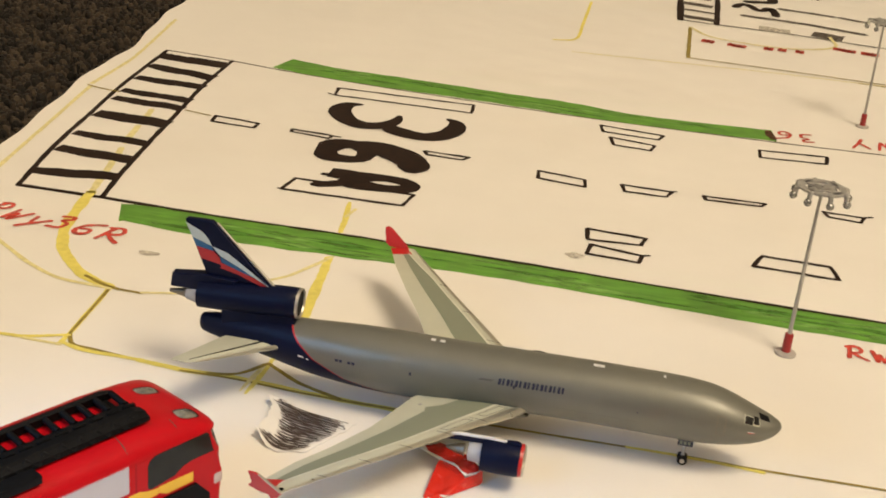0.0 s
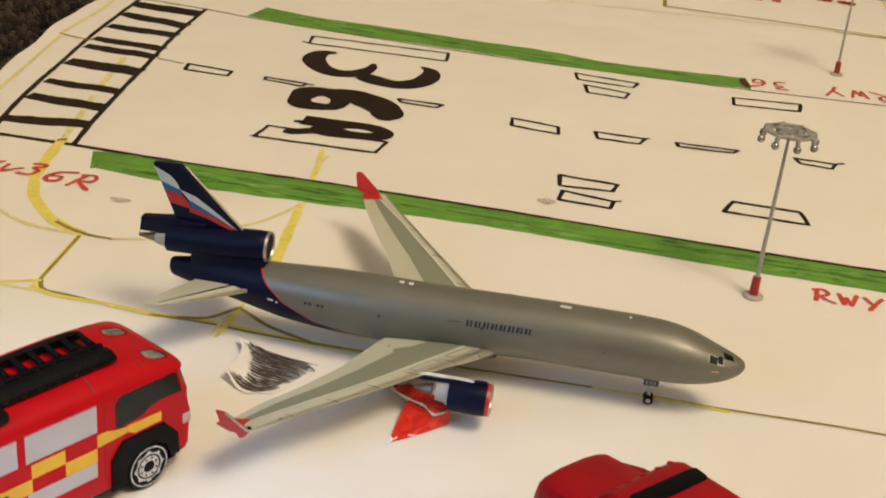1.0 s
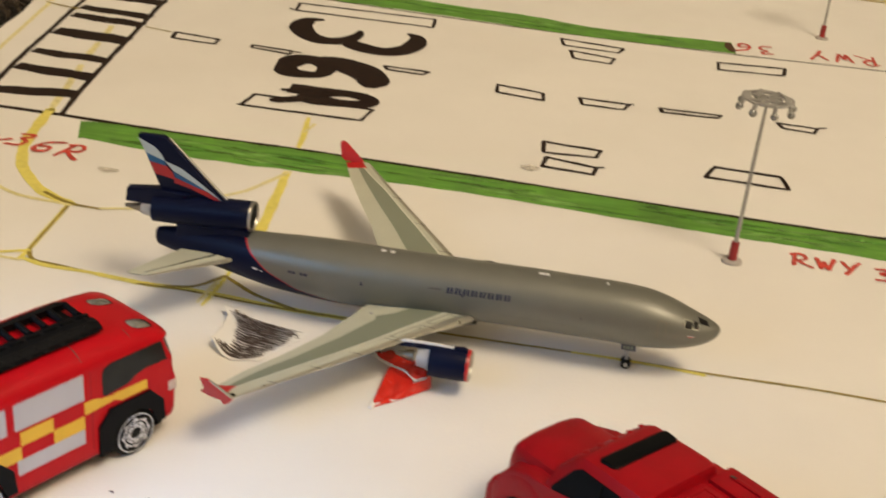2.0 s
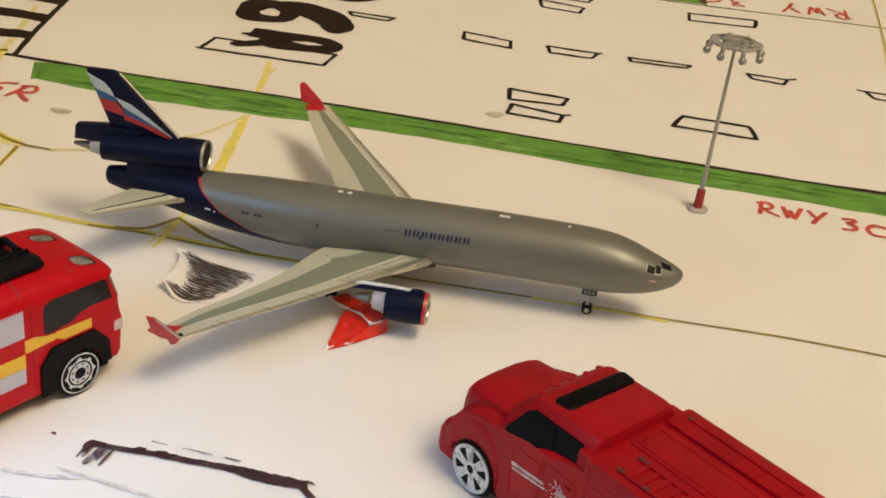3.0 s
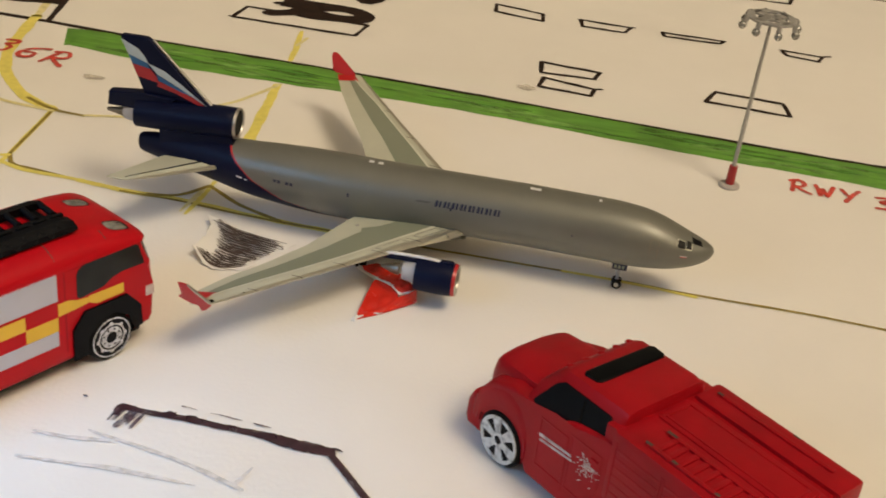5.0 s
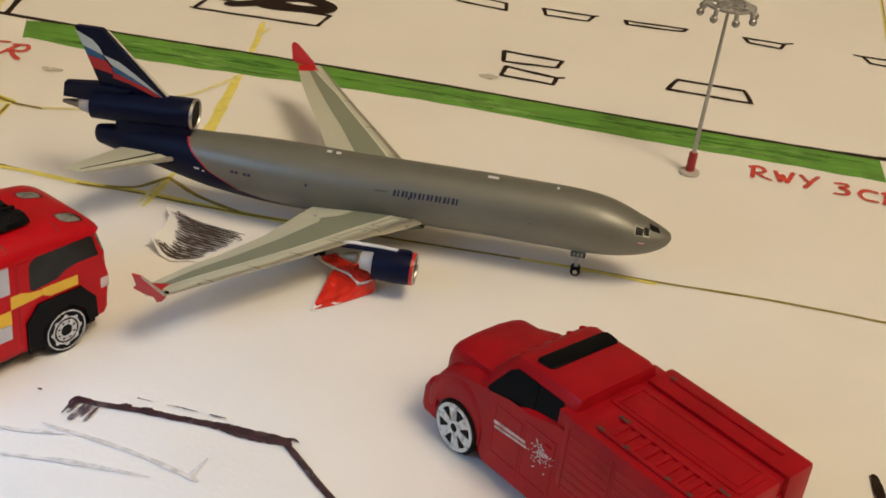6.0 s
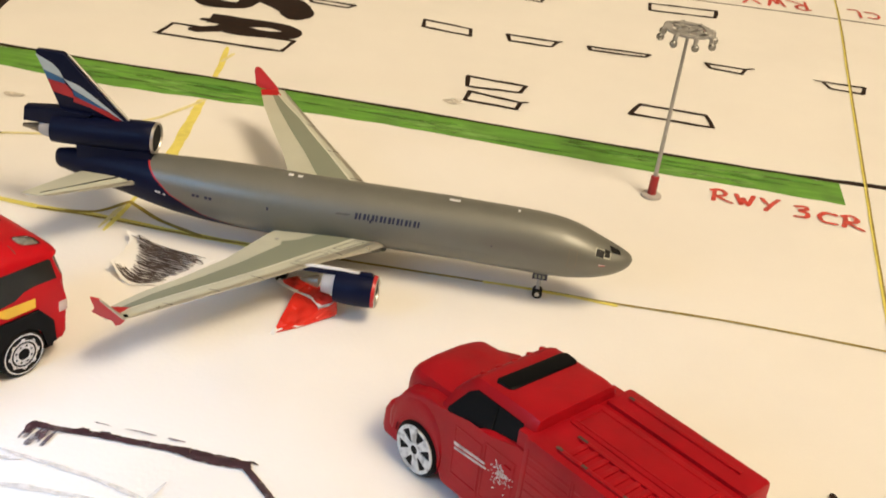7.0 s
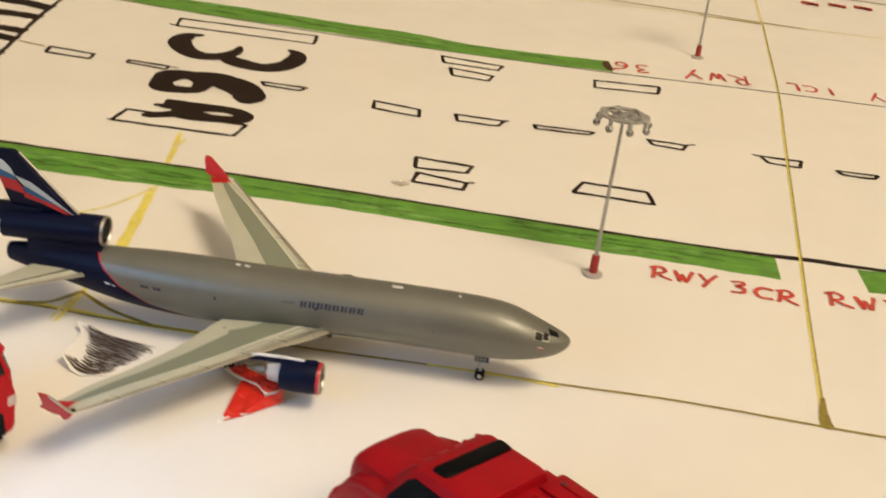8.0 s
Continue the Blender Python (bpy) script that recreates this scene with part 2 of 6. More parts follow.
M_MAST = material("grey_mast_plastic", (0.36, 0.355, 0.345), 0.42, metal=0.25, vary=0.08, scale=500)
M_MASTRED = material("dark_red_collar_paint", (0.30, 0.018, 0.020), 0.42, vary=0.1, scale=500)
M_MASTBASE = material("grey_base_plastic", (0.42, 0.39, 0.37), 0.5, vary=0.08, scale=500)
M_LAMPSILVER = material("silvered_floodlight", (0.33, 0.33, 0.32), 0.25, metal=0.7, vary=0.1, scale=600)
M_REDPAPER = material("glossy_red_paper", (0.62, 0.022, 0.012), 0.24, vary=0.12, scale=200, coat=0.3, bump=1.0, bump_scale=520)

M_CARPET = material("dark_brown_carpet", (0.019, 0.0125, 0.008), 0.95, vary=0.7, scale=160, bump=0.9, bump_scale=400,
                    stain=(0.070, 0.049, 0.032), stain_scale=70, stain_amount=0.8)
M_WALL = material("cream_wall_paint", (0.40, 0.38, 0.345), 0.8, vary=0.03, scale=12, bump=0.1, bump_scale=300)
M_CEIL = material("cream_ceiling_paint", (0.57, 0.545, 0.50), 0.85, vary=0.02, scale=10)

# ---------------------------------------------------------------- mesh helpers (all lengths in millimetres)
MM = 0.001


def part(name, bm, mat, parent=None, label="", smooth=True):
    """One mesh object from a bmesh laid out in millimetres, under a thing or a part."""
    bmesh.ops.recalc_face_normals(bm, faces=bm.faces)
    for f in bm.faces:
        f.smooth = smooth
    bm.transform(Matrix.Scale(MM, 4))
    me = bpy.data.meshes.new(name)
    bm.to_mesh(me)
    bm.free()
    me.materials.append(mat)
    if smooth:
        me.set_sharp_from_angle(angle=radians(38))
    ob = new(name, me)
    ob.parent = parent
    if label:
        ob["label"] = label
    return ob


def thing(name, x, y, z, turn, label, category, group=""):
    ob = new(name)
    ob.empty_display_size = 0.01
    ob.matrix_world = pose(x * MM, y * MM, z * MM, 0, 0, turn)
    return tagged(ob, label, category, group)


def box(bm, x0, x1, y0, y1, z0, z1, bevel=0.0):
    vs = [bm.verts.new((x, y, z)) for x in (x0, x1) for y in (y0, y1) for z in (z0, z1)]
    fs = [bm.faces.new([vs[i] for i in q]) for q in ((0, 1, 3, 2), (4, 6, 7, 5), (0, 4, 5, 1), (2, 3, 7, 6), (0, 2, 6, 4), (1, 5, 7, 3))]
    if bevel:
        es = list({e for f in fs for e in f.edges})
        bmesh.ops.bevel(bm, geom=es, offset=bevel, segments=2, profile=0.6, affect="EDGES", clamp_overlap=True)
    return bm


def loft(bm, rings, caps=True, closed=True):
    """Skin over rings of points that all have the same count."""
    rows = [[bm.verts.new(p) for p in ring] for ring in rings]
    n = len(rows[0])
    for a, b in zip(rows, rows[1:]):
        for i in range(n if closed else n - 1):
            j = (i + 1) % n
            bm.faces.new((a[i], a[j], b[j], b[i]))
    if caps:
        bm.faces.new(rows[0])
        bm.faces.new(rows[-1])
    return bm


def rod(bm, p, q, r0, r1=None, n=12, caps=True):
    p, q = Vector(p), Vector(q)
    r1 = r0 if r1 is None else r1
    d = (q - p).normalized()
    u = d.orthogonal().normalized()
    v = d.cross(u)
    ring = lambda c, r: [c + r * (math.cos(a) * u + math.sin(a) * v) for a in (2 * math.pi * k / n for k in range(n))]
    return loft(bm, [ring(p, r0), ring(q, r1)], caps)


def lathe(bm, profile, axis="x", n=32, center=(0, 0, 0), caps=True):
    """Turned body: profile of (along, radius) about an axis through center."""
    rings = []
    for s, r in profile:
        ring = []
        for k in range(n):
            a = 2 * math.pi * k / n
            c, d = r * math.cos(a), r * math.sin(a)
            ring.append(Vector(center) + Vector({"x": (s, c, d), "y": (c, s, d), "z": (c, d, s)}[axis]))
        rings.append(ring)
    return loft(bm, rings, caps)


def slab(bm, outline, y0, y1, bevel=0.0, segments=2, across="y"):
    """A side outline of (along, up) pairs, made solid between y0 and y1, with rounded rims."""
    put = (lambda a, b, c: (a, c, b)) if across == "y" else (lambda a, b, c: (a, b, c))
    front = [bm.verts.new(put(x, z, y0)) for x, z in outline]
    back = [bm.verts.new(put(x, z, y1)) for x, z in outline]
    f0, f1 = bm.faces.new(front), bm.faces.new(back[::-1])
    n = len(outline)
    for i in range(n):
        j = (i + 1) % n
        bm.faces.new((front[i], back[i], back[j], front[j]))
    if bevel:
        es = list(set(f0.edges) | set(f1.edges))
        bmesh.ops.bevel(bm, geom=es, offset=bevel, segments=segments, profile=0.55, affect="EDGES", clamp_overlap=True)
    return bm


def smooth_line(pts, steps=8):
    """Catmull-Rom through the points; works for any number of columns."""
    p = [np.array(q, float) for q in pts]
    if len(p) < 3:
        n = max(2, int(np.linalg.norm(p[1][:2] - p[0][:2]) / 4) + 2)
        return [p[0] + (p[1] - p[0]) * k / (n - 1) for k in range(n)]
    p = [2 * p[0] - p[1], *p, 2 * p[-1] - p[-2]]
    out = []
    for a, b, c, d in zip(p, p[1:], p[2:], p[3:]):
        for k in range(steps):
            t = k / steps
            out.append(0.5 * (2 * b + (c - a) * t + (2 * a - 5 * b + 4 * c - d) * t * t + (3 * b - a - 3 * c + d) * t ** 3))
    return out + [p[-2]]

# ---------------------------------------------------------------- room
ROOM = (-1100.0, 1500.0, -1500.0, 1700.0, 2650.0)  # x0, x1, y0, y1, height


def wall(name, x0, x1, y0, y1, z0, z1):
    ob = part(name, box(bmesh.new(), x0, x1, y0, y1, z0, z1), M_WALL, None, smooth=False)
    return tagged(ob, "plain cream painted room wall", "wall", kind="structure")


rx0, rx1, ry0, ry1, rh = ROOM
wall("wall_north", rx0, rx1, ry1, ry1 + 100, -20, rh)
wall("wall_south", rx0, rx1, ry0 - 100, ry0, -20, rh)
wall("wall_east", rx1, rx1 + 100, ry0 - 100, ry1 + 100, -20, rh)
bm = bmesh.new()
WY0, WY1, WZ0, WZ1 = -1250, -330, 80, 900  # window opening
box(bm, rx0 - 100, rx0, ry0 - 100, WY0, -20, rh)
box(bm, rx0 - 100, rx0, WY1, ry1 + 100, -20, rh)
box(bm, rx0 - 100, rx0, WY0, WY1, -20, WZ0)
box(bm, rx0 - 100, rx0, WY0, WY1, WZ1, rh)
tagged(part("wall_west", bm, M_WALL, None, smooth=False), "cream painted wall with a low window opening", "wall", kind="structure")
bm = bmesh.new()
for y in (WY0, (WY0 + WY1) / 2 - 20, WY1 - 40):
    box(bm, rx0 - 70, rx0 - 30, y, y + 40, WZ0 + 40, WZ1 - 40)
for z in (WZ0, WZ1 - 40):
    box(bm, rx0 - 72, rx0 - 28, WY0, WY1, z, z + 40)
tagged(part("window_1", bm, M_CEIL, None, smooth=False), "white painted window frame in the wall", "window", kind="structure")
tagged(part("ceiling", box(bmesh.new(), rx0 - 100, rx1 + 100, ry0 - 100, ry1 + 100, rh, rh + 80), M_CEIL, None, smooth=False),
       "plain cream ceiling", "ceiling", kind="structure")
floor = part("floor", box(bmesh.new(), rx0, rx1, ry0, ry1, -20, -2.2), M_CARPET, None, smooth=False)
tagged(floor, "dark brown mottled carpet floor", "floor", kind="structure")


def left_edge(y):
    """The torn, wavy left rim of the sheet."""
    return float(np.interp(y, (-420, 0, 71, 125, 171, 221, 257, 820), (-222, -264, -274, -281.5, -284.8, -287, -291.5, -348))) + 0.7 * math.sin(y / 17.0) + 0.6 * math.sin(y / 7.3 + 1)


def paper_z(x, y):
    """How far the sheet lifts off the carpet: flat, with a curled rim."""
    d = max(0.0, 1 - (x - left_edge(y)) / 14.0)
    return 1.5 * d * d * (0.5 + 0.5 * math.sin(y / 21.0))


# tufts of the pile where the sheet leaves the carpet bare
rng = random.Random(4)
tv, tf = [], []
y = 30.0
while y < 620:
    step = 2.9 + (y - 30) * 0.002
    x = left_edge(y) + 6
    while x > left_edge(y) - 175:
        cx, cy = x + rng.uniform(-1.3, 1.3), y + rng.uniform(-1.3, 1.3)
        h, r, a0 = rng.uniform(1.6, 4.2), rng.uniform(1.1, 1.9), rng.uniform(0, 6.3)
        if x > left_edge(y) - 4:
            h *= 0.3
        lx, ly = rng.uniform(-1.2, 1.2), rng.uniform(-1.2, 1.2)
        k = len(tv)
        for ring, (rr, zz) in enumerate(((1.0, -2.3), (1.05, -2.0 + h * 0.6), (0.55, -2.0 + h))):
            for i in range(5):
                a = a0 + i * 1.2566
                tv.append(((cx + lx * ring / 2 + r * rr * math.cos(a)) * MM, (cy + ly * ring / 2 + r * rr * math.sin(a)) * MM, zz * MM))
        for ring in range(2):
            for i in range(5):
                j = (i + 1) % 5
                tf.append((k + ring * 5 + i, k + ring * 5 + j, k + ring * 5 + 5 + j, k + ring * 5 + 5 + i))
        tf.append(tuple(k + 10 + i for i in range(5)))
        x -= step
    y += step * 0.95
M_TUFT = bpy.data.materials.new("carpet_yarn")
M_TUFT.use_nodes = True
nt = M_TUFT.node_tree
geo, ramp = nt.nodes.new("ShaderNodeNewGeometry"), nt.nodes.new("ShaderNodeValToRGB")
ramp.color_ramp.elements[0].color, ramp.color_ramp.elements[1].color = (0.008, 0.0055, 0.0037, 1), (0.058, 0.041, 0.026, 1)
ramp.color_ramp.elements[0].position, ramp.color_ramp.elements[1].position = 0.25, 1.0
nt.links.new(geo.outputs["Random Per Island"], ramp.inputs["Fac"])
nt.links.new(ramp.outputs["Color"], nt.nodes["Principled BSDF"].inputs["Base Color"])
nt.nodes["Principled BSDF"].inputs["Roughness"].default_value = 0.95
me = bpy.data.meshes.new("carpet_pile")
me.from_pydata(tv, [], tf)
me.materials.append(M_TUFT)
tagged(new("carpet_pile", me), "dark brown mottled looped carpet pile", "carpet", kind="stuff")

# ---------------------------------------------------------------- the drawing
SX1, SY0, SY1 = 460.0, -420.0, 820.0
bm = bmesh.new()
cols, rows = 110, 150
grid = []
for j in range(rows + 1):
    y = SY0 + (SY1 - SY0) * j / rows
    e = left_edge(y)
    line = []
    for i in range(cols + 1):
        t = (i / cols) ** 1.7
        x = e + (SX1 - e) * t
        line.append(bm.verts.new((x, y, paper_z(x, y))))
    grid.append(line)
for a, b in zip(grid, grid[1:]):
    for i in range(cols):
        bm.faces.new((a[i], a[i + 1], b[i + 1], b[i]))
ret = bmesh.ops.extrude_face_region(bm, geom=bm.faces[:])
for v in ret["geom"]:
    if isinstance(v, bmesh.types.BMVert):
        v.co.z -= 0.35
sheet = part("paper_sheet", bm, M_PAPER)
tagged(sheet, "large white paper sheet with hand-drawn airport runways on carpet", "drawing")

LAYER = [0]


def lay(name, bm, mat, label=""):
    """Put flat ink on the sheet, each mark a hair above the one before."""
    LAYER[0] += 1
    z = 0.03 + 0.0010 * LAYER[0]
    for v in bm.verts:
        v.co.z += paper_z(v.co.x, v.co.y) + z
    return part(name, bm, mat, sheet, label, smooth=False)


def ribbon(bm, pts, width, wob=0.10, seed=1, blunt=False):
    """A pen stroke: points (x, y[, width]); the rim wavers a little and the ends are round."""
    r = random.Random(seed * 7919 + len(pts))
    p = smooth_line([(*q[:2], q[2] if len(q) > 2 else width) for q in pts], 7)
    left, right = [], []
    ph = r.uniform(0, 6)
    run = 0.0
    for k, q in enumerate(p):
        a, b = p[max(k - 1, 0)], p[min(k + 1, len(p) - 1)]
        d = (b - a)[:2]
        d = d / (np.linalg.norm(d) + 1e-9)
        run += np.linalg.norm(q[:2] - a[:2])
        w = q[2] / 2
        n = np.array([-d[1], d[0]])
        wl = w * (1 + wob * (math.sin(run / 2.3 + ph) + r.uniform(-1, 1)))
        wr = w * (1 + wob * (math.sin(run / 3.1 + ph * 2) + r.uniform(-1, 1)))
        if k == 0 and not blunt:
            left.append(q[:2] - d * w * 0.8 + n * w * 0.35), right.append(q[:2] - d * w * 0.8 - n * w * 0.35)
        left.append(q[:2] + n * wl), right.append(q[:2] - n * wr)
        if k == len(p) - 1 and not blunt:
            left.append(q[:2] + d * w * 0.8 + n * w * 0.35), right.append(q[:2] + d * w * 0.8 - n * w * 0.35)
    lv = [bm.verts.new((*q, 0)) for q in left]
    rv = [bm.verts.new((*q, 0)) for q in right]
    for i in range(len(lv) - 1):
        bm.faces.new((lv[i], lv[i + 1], rv[i + 1], rv[i]))
    return bm


SEED = [0]


def stroke(name, pts, width, mat, label="", wob=0.10, blunt=False):
    SEED[0] += 1
    return lay(name, ribbon(bmesh.new(), pts, width, wob, SEED[0], blunt), mat, label)


def raise_new(bm, old, k):
    """Lift the newest line of a mark by k ink layers, so that crossing lines don't share a plane."""
    for v in bm.verts:
        if v not in old:
            v.co.z += 0.0010 * k


def outline_box(name, a, b, c, d, pen=1.75, ends=1.5, label=""):
    """A hand-drawn open bar: two long lines and two heavier short ends, corners a, b, c, d in turn."""
    bm = bmesh.new()
    SEED[0] += 4
    for k, (p, q, w) in enumerate(((a, b, pen), (d, c, pen), (a, d, ends), (b, c, ends))):
        old = set(bm.verts)
        ribbon(bm, [p, q], w, 0.18, SEED[0] + k)
        raise_new(bm, old, k)
    LAYER[0] += 3
    return lay(name, bm, M_BLACK, label)


# long edges of the runway
stroke("runway_edge_line", [(-252, 42.6), (-222, 42.0), (-177, 39.6), (-140, 39.4), (-83, 37.4), (-30, 34.2), (33, 31.4), (72, 31.5), (140, 31.2), (300, 31)], 2.5, M_BLACK, "thick black runway edge line")
stroke("runway_edge_line", [(-271, 231.5), (-237, 227.4), (-211, 222.4), (-155, 215.4), (-76, 210.0), (11, 209.4), (66, 211.5), (93, 212.2), (142, 212.3), (300, 212)], 1.5, M_THIN, "thin brown runway edge line")
stroke("runway_edge_line", [(60, 31.6), (73, 32.4), (86, 31.4)], 2.6, M_BLACK)
# threshold ladder, over an older yellow line
for pts in (((-243, 140), (-241.9, 135.5), (-240.6, 126)), ((-239.6, 118), (-238.5, 109.4), (-236.4, 97)), ((-235.4, 91), (-234.5, 86), (-231.1, 67.8), (-227.0, 44))):
    stroke("taxiway_line", list(pts), 2.5, M_PALE, "pale yellow felt-pen line")
stroke("threshold_line", [(-252, 42.7), (-258.5, 83.7), (-262.8, 125.7), (-267, 168), (-270.5, 230)], 2.1, M_BLACK)
stroke("threshold_line", [(-222, 42.4), (-224.8, 62.9), (-228.4, 98.4), (-231.5, 136.3), (-235.5, 183.7), (-236.8, 227.6)], 2.1, M_BLACK)
BAR_L = (57.6, 82.6, 100.9, 126.8, 149.2, 161.0, 181.6, 202.6, 221.0)
BAR_R = (62.0, 79.6, 99.0, 124.0, 146.0, 157.6, 179.0, 195.0, 217.5)
for k, (yl, yr) in enumerate(zip(BAR_L, BAR_R)):
    xl, xr = -252.5 - 0.096 * (yl - 43), -222.5 - 0.077 * (yr - 43)
    w = (8.0, 8.2, 7.0, 10.5, 7.6, 7.2, 8.2, 9.0, 11.0)[k]
    stroke("threshold_bar", [(xl - 0.5, yl, w * 0.8), ((2 * xl + xr) / 3, (2 * yl + yr) / 3 - 0.5, w), ((xl + 2 * xr) / 3, (yl + 2 * yr) / 3 + 0.4, w), (xr - 0.9, yr, w * 0.95)],
           w, M_BLACK, "hand-filled black threshold bar", 0.06, blunt=True)
# green borders
stroke("green_marker_strip", [(-211.5, 32.0, 15.5), (-208, 33.0, 14.0), (-200, 32.2, 15.5), (-166, 30.2, 17.5), (-137, 30.6, 16.8), (-82, 30.0, 13.4), (-30, 26.8, 14.2), (5, 24.6, 14.4), (33, 23.6, 14.6), (59.5, 22.2, 15.8)],
       14, M_GREEN, "thick green marker border strip", 0.03, blunt=True)
stroke("green_marker_strip", [(86, 22.0, 16), (120, 22.0, 16), (300, 22, 16)], 16, M_GREEN, "thick green marker border strip", 0.03, blunt=True)
stroke("green_marker_strip", [(-214, 234.6, 20), (-187, 228.6, 19), (-158, 226.4, 20), (-104, 222.8, 19), (-77, 220.8, 20), (-51, 217.2, 16), (-25, 217.2, 15), (17, 219.3, 16.5)], 17, M_GREEN, "thick green marker border strip", 0.03, blunt=True)
stroke("dark_strip_end", [(14.8, 226, 2.5), (15.2, 220, 4.6), (16.4, 214, 3.2)], 4, M_BLOT, "dark red-brown pen blot at strip end")
# lighter and darker pen passes in the green
rg = random.Random(21)
for k in range(34):
    x = -206 + 262 * rg.random()
    mid = float(np.interp(x, (-213, -166, -82, 5, 59), (32, 30.2, 30.0, 24.6, 22.2))) + rg.uniform(-5.2, 5.2)
    n = rg.uniform(8, 34)
    stroke("green_pen_pass", [(x, mid, 0.4), (x + n / 2, mid - 0.035 * n / 2, rg.uniform(1.4, 3.2)), (min(x + n, 58), mid - 0.035 * n, 0.4)], 1.4, M_GREENDEEP if k % 2 else M_GREENPALE, "", 0.2)
for k in range(26):
    x = -205 + 200 * rg.random()
    mid = float(np.interp(x, (-214, -158, -77, -25, 17), (234, 226.4, 220.8, 217.2, 219.3))) + rg.uniform(-5.5, 5.5)
    n = rg.uniform(8, 30)
    stroke("green_pen_pass", [(x, mid, 0.6), (x + n / 2, mid - 0.04 * n / 2, rg.uniform(1.2, 3.2)), (min(x + n, 8), mid - 0.08 * n, 0.6)], 2, M_GREENDEEP if k % 2 else M_GREENPALE, "", 0.2)
# bars and dashes on the runway
for name, c in (
        ("centre_dash", ((-216.5, 143), (-197.4, 140.5), (-197.6, 134.0), (-215.5, 135.4))),
        ("aiming_bar", ((-179.5, 205.4), (-117.2, 205.8), (-116.8, 193.4), (-178.5, 193.8))),
        ("centre_dash", ((-182.9, 139.0), (-166, 137.6), (-166.5, 133.6), (-182.5, 135.8))),
        ("centre_dash", ((-127.4, 133.9), (-109.6, 133.6), (-111.6, 129.2), (-125.8, 130.2))),
        ("aiming_bar", ((-166.8, 84.6), (-122.9, 84.2), (-125.0, 72.3), (-168.4, 72.4))),
        ("touchdown_bar", ((-60, 200.6), (-32.6, 197), (-34.6, 190), (-58.5, 191.6))),
        ("touchdown_bar", ((-55.3, 185), (-36.3, 180.9), (-38, 173.3), (-53.8, 174.9))),
        ("centre_dash", ((-81.5, 129), (-63.4, 125.6), (-62.9, 117.3), (-81.2, 120.4))),
        ("centre_dash", ((-49.2, 125.8), (-30, 125.2), (-32.2, 118.7), (-48, 118.6))),
        ("centre_dash", ((-18, 125.6), (5.4, 126), (3.4, 122.6), (-17.4, 121.4))),
        ("centre_dash", ((26.6, 126), (41.5, 125.0), (39.6, 119.3), (28, 121))),
        ("touchdown_bar", ((-60, 75.2), (-39.8, 73.6), (-41.3, 66.6), (-59.4, 65.6))),
        ("touchdown_bar", ((-58.2, 61.3), (-41.0, 57.6), (-42, 51.3), (-59.2, 53))),
        ("aiming_bar", ((8.4, 194.2), (37.4, 197.0), (35.8, 186.6), (8, 184))),
        ("aiming_bar", ((-0.4, 72.4), (21.9, 71.2), (23.6, 60.7), (-4.3, 62.4))),
        ("centre_dash", ((70.6, 124.2), (86.6, 124.0), (84.4, 116.8), (72.6, 117.6))),
        ("centre_dash", ((99.2, 119), (115.2, 119), (112.8, 115.2), (100.6, 115.2))),
):
    outline_box(name, *c, label="outlined black marker bar")
for a, b in (((-41, 57.6), (-38.6, 58.6)), ((41.5, 125.2), (45, 127.0)), ((70.6, 124), (67.6, 124.6)), ((-167, 72.4), (-169.8, 72.6)), ((-30, 125.2), (-28.4, 126)), ((-166, 137), (-162.5, 137)), ((-178.5, 193.8), (-181.5, 195))):
    stroke("pen_overshoot", [a, b], 1.2, M_BLACK)
# the large numerals, read along the runway
stroke("numeral_three", [(-164.5, 184.3, 3.0), (-169.8, 181.3, 7.5), (-171.0, 172.8, 9.9), (-167.0, 162.8, 9.9), (-158.5, 156.2, 9.4), (-149.6, 159.3, 8.3), (-145.7, 167.8, 5.3), (-145.4, 174.8, 2.5)], 8, M_BLACK, "bold black hand-filled numeral", 0.03)
stroke("numeral_three", [(-147.8, 159.3, 6.9), (-143.2, 154.8, 10.3), (-136.5, 151.7, 10.3), (-128.6, 152.0, 9.9), (-122.4, 158.8, 9.7), (-120.0, 167.8, 8.7), (-121.1, 175.8, 6.2), (-124.7, 179.4, 2.8)], 8, M_BLACK, "bold black hand-filled numeral", 0.03)
stroke("numeral_six", [(-164.2, 119.0, 8.6), (-162.0, 127.4, 11.9), (-154.7, 129.9, 9.7), (-148.6, 124.0, 8.6), (-148.6, 114.4, 6.5)], 8, M_BLACK, "bold black hand-filled numeral", 0.03)
stroke("numeral_six", [(-148.6, 114.4, 6.5), (-154.8, 112.2, 8.0), (-161.6, 113.0, 9.7), (-164.2, 119.6, 8.6)], 8, M_BLACK, "bold black hand-filled numeral", 0.03)
stroke("numeral_six", [(-152.8, 131.2, 10.4), (-143.8, 129.4, 14.5), (-134.8, 123.8, 15.7), (-129.0, 116.6, 13.3), (-128.4, 110.8, 11.0)], 11, M_BLACK, "bold black hand-filled numeral", 0.03)
stroke("letter_r", [(-156.5, 95.4, 10.0), (-145.0, 95.4, 10.0), (-135.0, 97.0, 6.9), (-128.0, 96.0, 7.5)], 7, M_BLACK, "bold black hand-filled letter", 0.03, blunt=True)
stroke("letter_r", [(-128.6, 96.5, 6.2), (-125.6, 92.6, 7.5), (-127.4, 88.4, 7.5), (-136.0, 86.4, 7.5), (-146.0, 87.6, 10.6), (-148.0, 92.0, 7.5)], 6, M_BLACK, "bold black hand-filled letter", 0.03)
